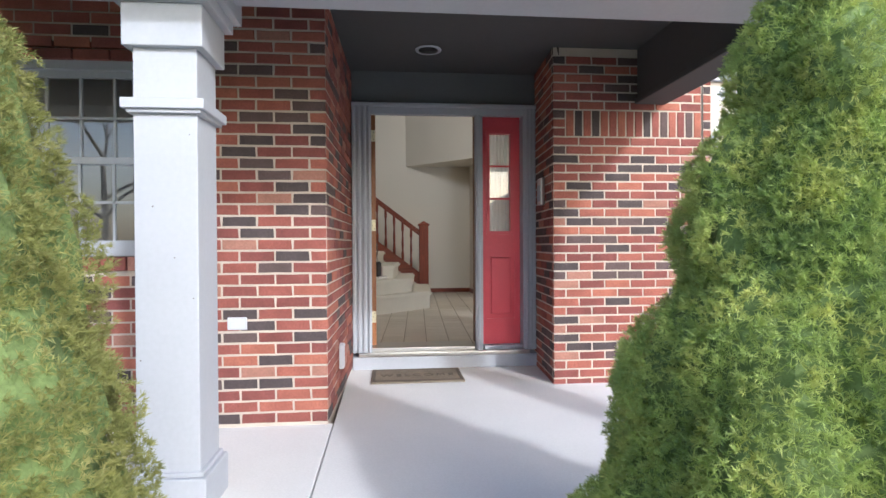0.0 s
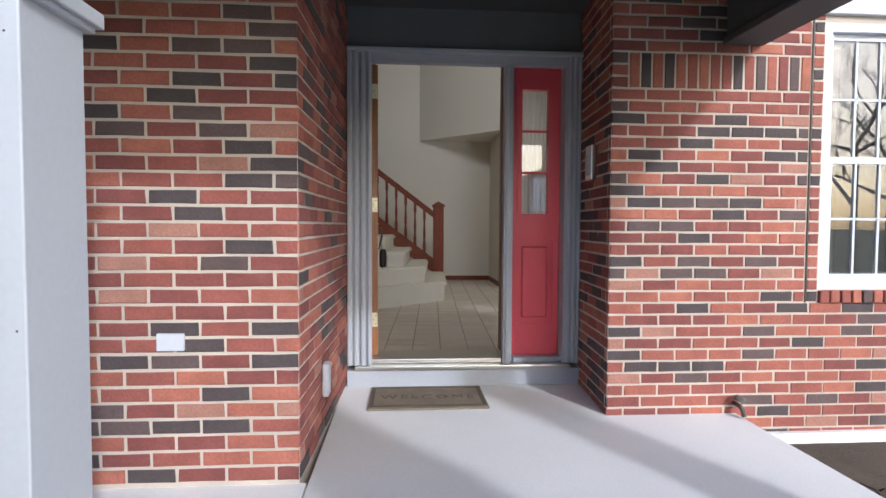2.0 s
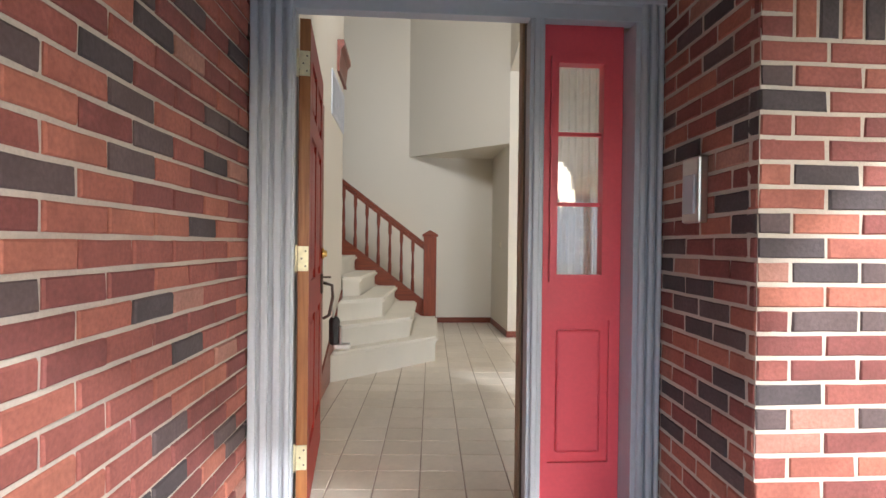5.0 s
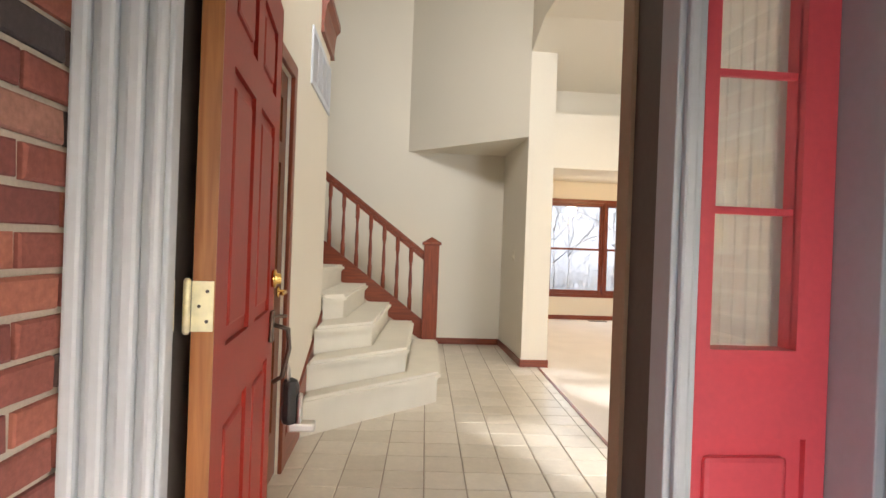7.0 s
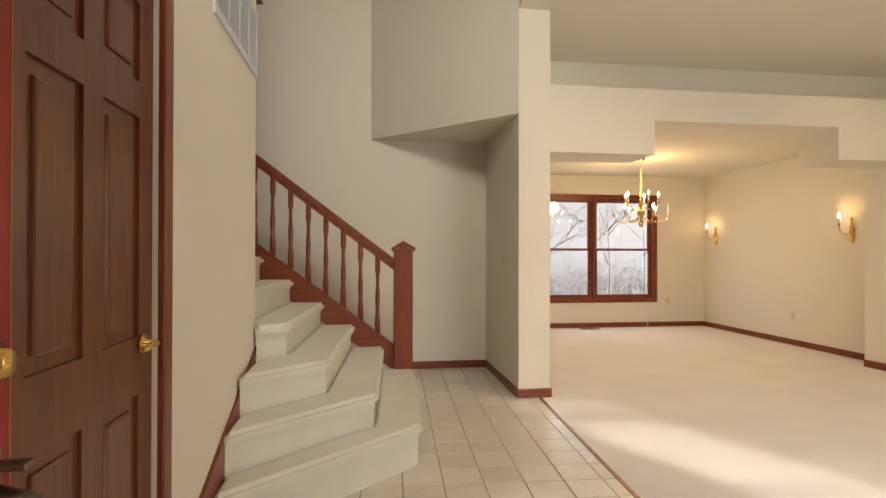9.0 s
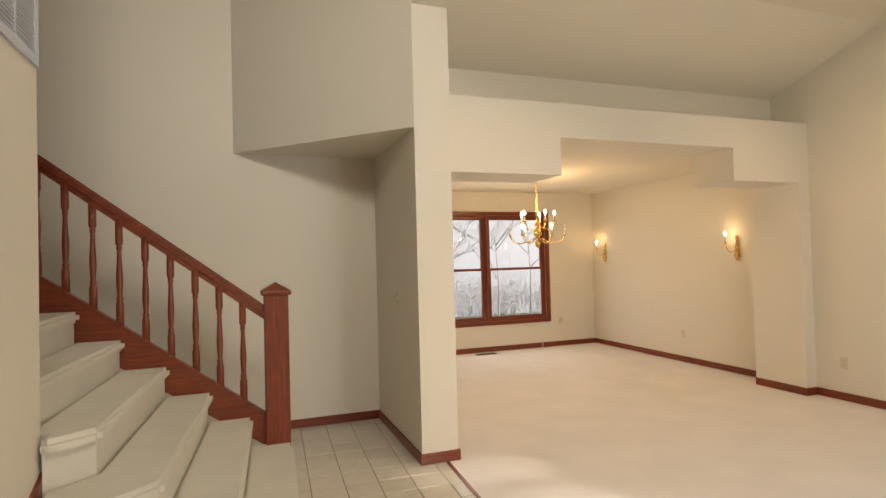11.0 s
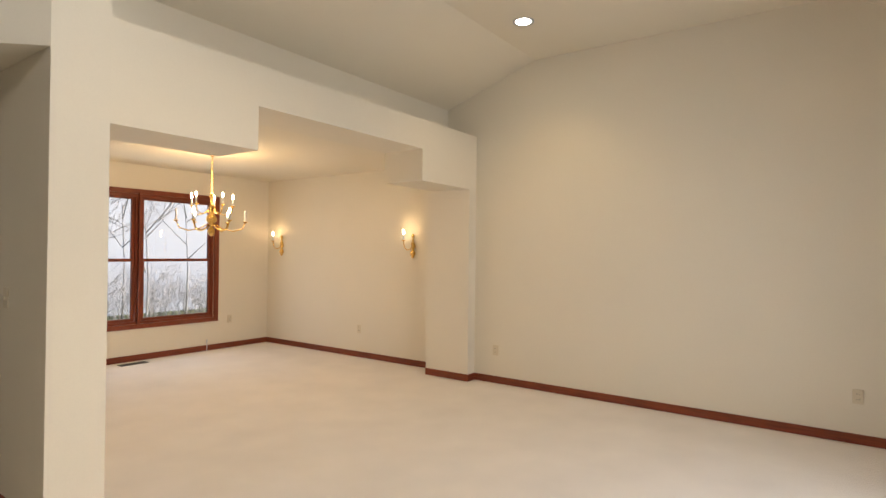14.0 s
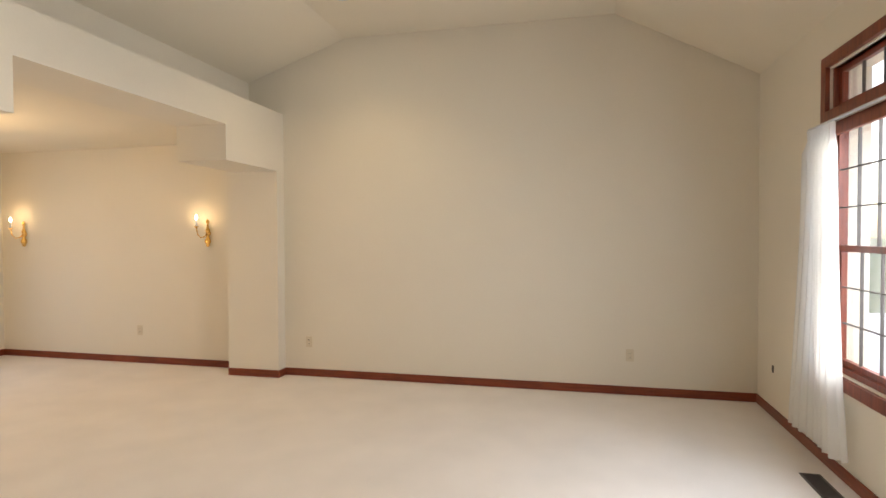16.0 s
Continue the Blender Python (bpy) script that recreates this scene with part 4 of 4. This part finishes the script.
# ---- evergreen shrubs ----
def needle_shrub(at, height, radius, mat, seed, label, tufts, taper):
    """A dense dwarf spruce: a short trunk, a dark core, and many needle tufts that follow a lumpy cone."""
    rng = np.random.default_rng(seed)
    shrub = thing("spruce_shrub", label, "shrub", at)
    part("trunk", tube([(0, 0, -0.02), (0.01, 0, height * 0.4), (0, 0.01, height * 0.95)], 0.05, 8, taper=0.15), M_BARK, shrub)

    def girth(h):
        return radius * (1 - h) ** taper * (0.86 + 0.14 * min(1.0, h * 8))

    lumps = [(rng.uniform(0, 0.97), rng.uniform(0, 2 * math.pi), rng.uniform(0.09, 0.17)) for _ in range(120)]

    def lumpy(h, a):
        r, best = girth(h), 0.0
        for lh, la, lr in lumps:
            da = (a - la + math.pi) % (2 * math.pi) - math.pi
            d = math.hypot((h - lh) * height, da * r) / lr
            if d < 1:
                best = max(best, (1 - d * d) * lr)
        return r * 0.84 + best * 0.60

    bm = bmesh.new()
    rings = []
    for i in range(23):
        h = i / 22 * 0.985
        rings.append([bm.verts.new((0.9 * lumpy(h, a) * math.cos(a), 0.9 * lumpy(h, a) * math.sin(a), h * height)) for a in [2 * math.pi * k / 36 for k in range(36)]])
    for a, b in zip(rings, rings[1:]):
        for k in range(36):
            bm.faces.new((a[k], a[(k + 1) % 36], b[(k + 1) % 36], b[k]))
    part("core", bm, M_CORE, shrub)
    per = 18
    h = np.minimum(1 - np.sqrt(rng.uniform(0, 1, tufts)), 0.99)
    a = rng.uniform(0, 2 * math.pi, tufts)
    r = np.array([lumpy(p, q) for p, q in zip(h, a)]) * rng.uniform(0.93, 1.03, tufts)
    p = np.stack((r * np.cos(a), r * np.sin(a), h * height), 1)
    axis = np.stack((np.cos(a), np.sin(a), np.full(tufts, 0.5)), 1) + rng.normal(0, 0.3, (tufts, 3))
    axis /= np.linalg.norm(axis, axis=1)[:, None]
    size = rng.uniform(0.012, 0.023, (tufts, per, 1))
    d = axis[:, None] * rng.uniform(0.3, 1.0, (tufts, per, 1)) + rng.normal(0, 0.45, (tufts, per, 3))
    d /= np.linalg.norm(d, axis=2)[..., None]
    s = np.cross(d, rng.normal(0, 1, (tufts, per, 3)))
    s *= 0.0012 / np.linalg.norm(s, axis=2)[..., None]
    base = p[:, None] + axis[:, None] * rng.uniform(-0.006, 0.006, (tufts, per, 1))
    mid = base + d * size * 0.5
    verts = np.stack((base, mid + s, base + d * size, mid - s), 2).reshape(-1, 3)
    faces = np.arange(len(verts)).reshape(-1, 4)
    data = bpy.data.meshes.new("needles")
    data.from_pydata(verts.tolist(), [], faces.tolist())
    data.materials.append(mat)
    nd = new("needles", data)
    nd.parent = shrub
    nd["kind"] = "stuff"
    return shrub


def let_light_through(m, share):
    """Thin needles pass part of the light on to their far side."""
    n, l = m.node_tree.nodes, m.node_tree.links
    b = n["Principled BSDF"]
    tl, mx = n.new("ShaderNodeBsdfTranslucent"), n.new("ShaderNodeMixShader")
    mx.inputs[0].default_value = share
    l.new(b.inputs["Base Color"].links[0].from_socket, tl.inputs[0])
    l.new(b.outputs[0], mx.inputs[1])
    l.new(tl.outputs[0], mx.inputs[2])
    l.new(mx.outputs[0], n["Material Output"].inputs[0])


def leaf_stops(*c):
    return [(k / (len(c) - 1), v) for k, v in enumerate(c)]


M_NEEDLE = ramp_material("green_needles", leaf_stops((0.30, 0.41, 0.13), (0.42, 0.51, 0.155), (0.55, 0.58, 0.18)), 0.6, "clump", bump=0, dirt=0.25, constant=False)
M_NEEDLE2 = ramp_material("yellow_green_needles", leaf_stops((0.18, 0.20, 0.055), (0.28, 0.29, 0.09), (0.38, 0.37, 0.14)), 0.6, "clump", bump=0, dirt=0.25, constant=False)
let_light_through(M_NEEDLE, 0.45)
let_light_through(M_NEEDLE2, 0.35)
M_CORE = material("shrub_core", (0.17, 0.235, 0.08), 1.0, vary=0.3, scale=14, grain=120, bump=1.0)
needle_shrub((1.24, -3.62, -0.32), 2.12, 0.90, M_NEEDLE, 5, "dense green dwarf spruce shrub beside the porch path", 38000, 1.0)
needle_shrub((-0.93, -3.62, -0.32), 2.15, 0.74, M_NEEDLE2, 8, "dense yellow-green dwarf spruce shrub before the column", 20000, 0.62)


SITE = Vector((0, 0, 0))


# ---- bare trees ----
def bare_tree(at, height, seed, thick=0.12, levels=4, bark=M_BARK):
    rng = random.Random(seed)
    tree = thing("bare_tree", "leafless gray winter tree", "tree", at, "bare trees")
    part("trunk", tube([(0, 0, 0), (0.05, 0.02, height * 0.25), (0.0, 0.08, height * 0.5)], thick, 7, taper=0.6), bark, tree)
    bm = bmesh.new()

    def grow(p, d, length, r, level):
        e = p + d * length
        mid = (p + e) / 2 + Vector((rng.uniform(-1, 1), rng.uniform(-1, 1), rng.uniform(-0.3, 0.6))) * length * 0.10
        tube([p, mid, e], r, 5, bm, 0.55)
        if level < levels:
            for _ in range(rng.choice((2, 3, 3))):
                nd = (d + Vector((rng.uniform(-1, 1), rng.uniform(-1, 1), rng.uniform(-0.35, 0.75))) * 0.8).normalized()
                grow(p.lerp(e, rng.uniform(0.55, 1.0)), nd, length * rng.uniform(0.55, 0.78), r * 0.55, level + 1)

    for k in range(5):
        a = k * 1.35 + rng.uniform(0, 0.5)
        grow(Vector((0, 0.05, height * rng.uniform(0.25, 0.5))), Vector((math.cos(a), math.sin(a), rng.uniform(0.5, 1.3))).normalized(), height * 0.26, thick * 0.55, 0)
    part("crown", bm, bark, tree)


for k, (x, y, h) in enumerate(((4.3, 12.6, 4.6), (6.6, 13.6, 5.0), (5.3, 14.6, 5.5), (3.2, 14.2, 5.2), (8.4, 15.2, 5.6), (7.2, 16.0, 6.0), (4.6, 16.4, 6.0))):
    bare_tree((x, y, -0.42), h, 20 + k, thick=0.026, levels=5, bark=M_HAZY)
for k, (x, y, h) in enumerate(((14.5, -14.5, 8.0), (18.0, -17.0, 9.0), (-9.0, -17.0, 8.5))):
    bare_tree((x, y, -0.42), h, 40 + k)
rng_bush = random.Random(31)
twigs = bmesh.new()
for k in range(800):
    p = Vector((rng_bush.uniform(1.0, 13.0), rng_bush.uniform(15.0, 17.6), -0.42))
    lean = Vector((rng_bush.uniform(-0.7, 0.7), rng_bush.uniform(-0.3, 0.3), rng_bush.uniform(0.8, 1.6)))
    tall = rng_bush.uniform(0.6, 1.3)
    q = p + lean * tall * 0.5 + Vector((rng_bush.uniform(-0.2, 0.2), 0, 0))
    tube([p, q, p + lean * tall], 0.007, 3, twigs, 0.3)
    for j in range(3):
        w = p.lerp(p + lean * tall, rng_bush.uniform(0.3, 0.9))
        tube([w, w + Vector((rng_bush.uniform(-0.6, 0.6), rng_bush.uniform(-0.2, 0.2), rng_bush.uniform(0.1, 0.6)))], 0.006, 3, twigs, 0.3)
bush = mesh_object("thicket", twigs, M_HAZY)
tagged(bush, "gray leafless winter thicket behind the garden", "bushes", kind="stuff")
structure("backdrop", slab("y", 18.0, 18.1, -12, 24, -0.42, 9.0), M_MIST, "pale misty winter sky behind the garden", "backdrop")



def far_house(at, w, d, eaves, ridge, label):
    """A gabled house, ridge along y, its gable towards the street."""
    h = thing("neighbour_house", label, "house", at)
    part("wall", prism([(-w / 2, 0), (w / 2, 0), (w / 2, eaves), (0, ridge - 0.12), (-w / 2, eaves)], "y", 0, -d), M_SIDING, h)
    for sx in (-1, 1):
        part("roof", prism([(0, ridge), (sx * (w / 2 + 0.4), eaves - 0.28), (sx * (w / 2 + 0.4), eaves - 0.10), (0, ridge + 0.18)], "y", 0.4, -d - 0.4), M_SHINGLE, h, "gray shingle roof slope")
    for x, z in ((-w * 0.30, 0.9), (w * 0.30, 0.9), (0.0, eaves + 0.1)):
        win = part("window", boxes((x - 0.55, x + 0.55, -0.03, 0.05, z, z + 1.3), bevel=0.01), M_WHITE, h)
        part("pane", boxes((x - 0.46, x + 0.46, 0.045, 0.056, z + 0.09, z + 0.62), (x - 0.46, x + 0.46, 0.045, 0.056, z + 0.68, z + 1.21)), M_BLACK, win)
    part("door", boxes((-0.5, 0.5, -0.03, 0.04, 0, 2.05), bevel=0.01), M_BROWN, h)


M_SIDING = material("gray_siding", (0.36, 0.37, 0.38), 0.8, vary=0.06, scale=0.5, grain=8, bump=0.1)
M_SHINGLE = material("gray_shingles", (0.12, 0.12, 0.125), 0.9, vary=0.2, scale=2, grain=14, bump=0.4)
far_house((12.5, -46, -0.42), 10.0, 9.0, 3.4, 6.4, "gray gabled house across the street")
far_house((-6.0, -48, -0.42), 11.0, 9.0, 3.6, 6.9, "gray gabled house across the street")

SITE = FRONT
dry = thing("dry_stems", "small heap of dry brown stems in the bed", "dry plant", (2.42, -1.55, -0.30))
rng_dry = random.Random(9)
for k in range(14):
    a = rng_dry.uniform(0, 6.28)
    r = rng_dry.uniform(0.05, 0.16)
    part("stem", tube([(0, 0, 0.005), (r * 0.5 * math.cos(a), r * 0.5 * math.sin(a), rng_dry.uniform(0.04, 0.12)), (r * math.cos(a), r * math.sin(a), rng_dry.uniform(0.0, 0.06))], 0.006, 5), M_STRIP, dry)

# ---- brick walls: backing, then the bricks ----
BH, BL, JOINT = 0.068, 0.2025, 0.0122
structure("wall_brick_left", boxes((-4.5, PIER - 0.005, LY + 0.005, LY + 0.30, -0.5, 0.80), (-4.5, -2.47, LY + 0.005, LY + 0.30, 0.80, 2.42), (-1.13, PIER - 0.005, LY + 0.005, LY + 0.30, 0.80, 2.42), (-2.47, -1.13, LY + 0.005, LY + 0.30, 2.10, 2.42)), M_MORTAR, "red brick wall with dark accents and cream mortar", "brick wall")
# Plain gray sheet stands in for the room behind the pane.
structure("room_behind_window", boxes((-2.6, -1.0, LY + 0.55, LY + 0.6, 0.5, 2.4)), M_BACKING, "plain gray sheet standing for the room behind the porch window", "blind")
structure("window_screen", slab("y", RY + 0.14, RY + 0.143, 2.70, 3.41, 0.64, 1.37), M_SCREEN, "dark gray insect screen behind the window", "screen")


def brick_mesh(w, h, seed, deep=0.05):
    rng = random.Random(seed)
    j = lambda a=0.0022: rng.uniform(-a, a)
    bm = bmesh.new()
    c = 0.004
    w2, h2 = w / 2, h / 2
    outer = [bm.verts.new((sx * w2 + j(), 0.004, sz * h2 + j(0.0015))) for sx, sz in ((-1, -1), (0, -1), (1, -1), (1, 1), (0, 1), (-1, 1))]
    inner = [bm.verts.new((sx * (w2 - c) + j(), j(0.0012), sz * (h2 - c) + j(0.0015))) for sx, sz in ((-1, -1), (0, -1), (1, -1), (1, 1), (0, 1), (-1, 1))]
    back = [bm.verts.new((v.co.x, deep, v.co.z)) for v in outer]
    for i in range(6):
        k = (i + 1) % 6
        bm.faces.new((outer[i], outer[k], inner[k], inner[i]))
        bm.faces.new((back[i], back[k], outer[k], outer[i]))
    bm.faces.new((inner[0], inner[1], inner[4], inner[5]))
    bm.faces.new((inner[1], inner[2], inner[3], inner[4]))
    data = bpy.data.meshes.new("brick")
    bm.to_mesh(data)
    bm.free()
    data.materials.append(M_BRICK)
    return data


MESHES = {}


def brick_piece(parent, m, w, h, rng):
    key = (round(w, 2), round(h, 3), rng.randrange(4))
    if key not in MESHES:
        MESHES[key] = brick_mesh(w, h, hash(key) % 1000)
    ob = new("brick", MESHES[key])
    ob.parent = parent
    ob.matrix_basis = m
    return ob


def lay_bricks(wall, origin, turn, length, z0, z1, seed, near=None, holes=(), shift=0.0, top_trim=()):
    """Running bond from the origin along the turned x axis; pieces outside near=(u0,u1) are joined into one mesh."""
    rng = random.Random(seed)
    frame_m = Matrix.Translation(origin) @ pose(0, 0, 0, 0, 0, turn)
    rest_v, rest_f = [], []
    course = 0
    z = z0
    while z + BH * 0.8 < z1:
        u = -(BL / 2 if course % 2 else 0) - shift
        while u < length - 0.02:
            a, b = max(u, 0), min(u + BL, length)
            u += BL
            spans = [(a, b)]
            for h in holes:
                if h[2] < z + BH / 2 < h[3]:
                    spans = [q for s in spans for q in ((s[0], min(s[1], h[0])), (max(s[0], h[1]), s[1])) if q[1] > q[0]]
            for a, b in spans:
                w = b - a - JOINT
                if w < 0.02:
                    continue
                c = ((a + b) / 2, rng.uniform(-0.002, 0.002), z + BH / 2)
                if near is None or near[0] <= c[0] <= near[1]:
                    brick_piece(wall, frame_m @ Matrix.Translation(c), w, BH - JOINT, rng)
                else:
                    k = len(rest_v)
                    for dx, dz in ((-w / 2, -1), (w / 2, -1), (w / 2, 1), (-w / 2, 1)):
                        for dy in (c[1], 0.03):
                            rest_v.append(frame_m @ Vector((c[0] + dx, dy, c[2] + dz * (BH - JOINT) / 2)))
                    rest_f += [(k, k + 2, k + 4, k + 6), (k, k + 1, k + 3, k + 2), (k + 2, k + 3, k + 5, k + 4), (k + 4, k + 5, k + 7, k + 6), (k + 6, k + 7, k + 1, k)]
        z += BH
        course += 1
    if rest_f:
        data = bpy.data.meshes.new("bricks")
        data.from_pydata([tuple(v) for v in rest_v], [], rest_f)
        data.materials.append(M_BRICKS)
        ob = new("bricks", data)
        ob.parent = wall
        ob["kind"] = "stuff"


def brick_row(wall, origin, turn, length, z, height, step, seed):
    """Bricks on end or on edge, side by side."""
    rng = random.Random(seed)
    frame_m = Matrix.Translation(origin) @ pose(0, 0, 0, 0, 0, turn)
    for i in range(int(length / step + 0.01)):
        brick_piece(wall, frame_m @ Matrix.Translation((step * (i + 0.5), rng.uniform(-0.002, 0.002), z + height / 2)), step - JOINT, height - JOINT, rng)


wl = bpy.data.objects["wall_brick_left"]
lay_bricks(wl, (PIER - 15 * BL, LY, 0), 0, 15 * BL, -0.115, 2.42, 11, near=(2.0, 3.1), holes=[(0.76, 2.10, 0.79, 2.02)], shift=BL / 2)
brick_row(wl, (-2.5, LY - 0.02, 0), 0, 1.4, 0.79, 0.09, 0.0733, 3)
wr = structure("wall_brick_reveal_left", prism([(PIER - 0.28, LY + 0.06), (PIER - 0.004, LY + 0.06), (LX - 0.008, 0.05), (PIER - 0.28, 0.05)], "z", -0.45, 2.42), M_MORTAR, "red brick side wall of the entry with cream mortar", "brick wall")
lay_bricks(wr, (PIER, LY, 0), 88, 1.50, -0.115, 2.42, 12)
ws = structure("wall_brick_reveal_right", prism([(1.456, 0.05), (1.7, 0.05), (1.7, RY + 0.06), (RX + 0.0095, RY + 0.06)], "z", -0.45, 2.42), M_MORTAR, "short red brick side wall of the entry", "brick wall")
lay_bricks(ws, (1.45, -0.005, 0), -93.8, 0.75, -0.156, 2.42, 13)
wf = structure("wall_brick_right", slab("y", RY + 0.005, RY + 0.055, RX + 0.005, 3.6, -0.25, 2.9, [(2.665, 3.445, 0.60, 2.15)]), M_MORTAR, "red brick front wall with soldier course and window", "brick wall")
lay_bricks(wf, (RX, RY, 0), 0, 2.19, -0.292, 2.38, 14, near=(0, 1.19), holes=[(1.185, 2.05, 0.524, 2.40), (0.098, 1.185, 1.748, 1.952)], shift=BL / 2)
brick_row(wf, (RX + 0.10, RY, 0), 0, 1.085, 1.748, 0.204, 0.0678, 4)
brick_row(wf, (2.665, RY - 0.02, 0), 0, 0.80, 0.515, 0.085, 0.0667, 5)
rng_stack = random.Random(6)
for k in range(27):
    brick_piece(wf, Matrix.Translation((2.629, RY, 0.524 + BH * (k + 0.5))), 0.062, BH - JOINT, rng_stack)
structure("control_joint", boxes((2.587, 2.594, RY - 0.003, RY + 0.004, 0.524, 2.4)), M_STRIP, "dark vertical joint in the brick wall", "joint")
structure("trim_over_window", boxes((2.62, 3.6, RY - 0.03, RY + 0.02, 2.19, 2.55), (2.60, 3.6, RY - 0.06, RY + 0.02, 2.40, 2.45), bevel=0.005), M_WHITE, "white painted panel over the window", "trim")

SITE = Vector((0, 0, 0))
structure("driveway", boxes((4.8, 16, -14, -0.9, -0.5, -0.40), bevel=0.01), M_CONCRETE, "pale concrete driveway beside the house", "driveway")
wg = structure("wall_brick_side", boxes((6.105, 6.35, -0.42, 0.06, -0.5, 3.6)), M_MORTAR, "red brick side wall outside the living room window", "brick wall")
lay_bricks(wg, (6.10, 0.06, 0), -90, 0.48, -0.4, 3.4, 15, near=(99, 99))

# ---- hall tiles ----
bm = boxes((-TS / 2 + 0.0038, TS / 2 - 0.0038, -TS / 2 + 0.0038, TS / 2 - 0.0038, -0.006, 0.0), bevel=0.0)
bmesh.ops.bevel(bm, geom=[e for e in bm.edges if all(v.co.z > -0.001 for v in e.verts)], offset=0.002, segments=1, affect="EDGES")
tile_mesh = bpy.data.meshes.new("tile")
bm.to_mesh(tile_mesh)
bm.free()
tile_mesh.materials.append(M_TILE)
tile_floor = bpy.data.objects["floor_tile_bed"]
turned = Matrix.Translation((TX, TY, FLOOR)) @ pose(0, 0, 0, 0, 0, TILT)
for i in range(-5, 6):
    for j in range(-9, 20):
        c = turned @ Vector((TS * (i + 0.5), TS * (j + 0.5), 0))
        right = 1.672 + (c.y - 0.24) * 0.0566
        if c.x < -0.42 or not 0.0 < c.y < 6.2 or c.x - TS / 2 > right - 0.03 or (c.y > 4.7 and c.x > 1.86):
            continue
        short = max(0.0, c.x + TS / 2 - right)
        t = new("tile", tile_mesh)
        t.parent = tile_floor
        t.matrix_world = turned @ Matrix.LocRotScale((TS * (i + 0.5) - short / 2, TS * (j + 0.5), 0), None, ((TS - short) / TS, 1, 1))
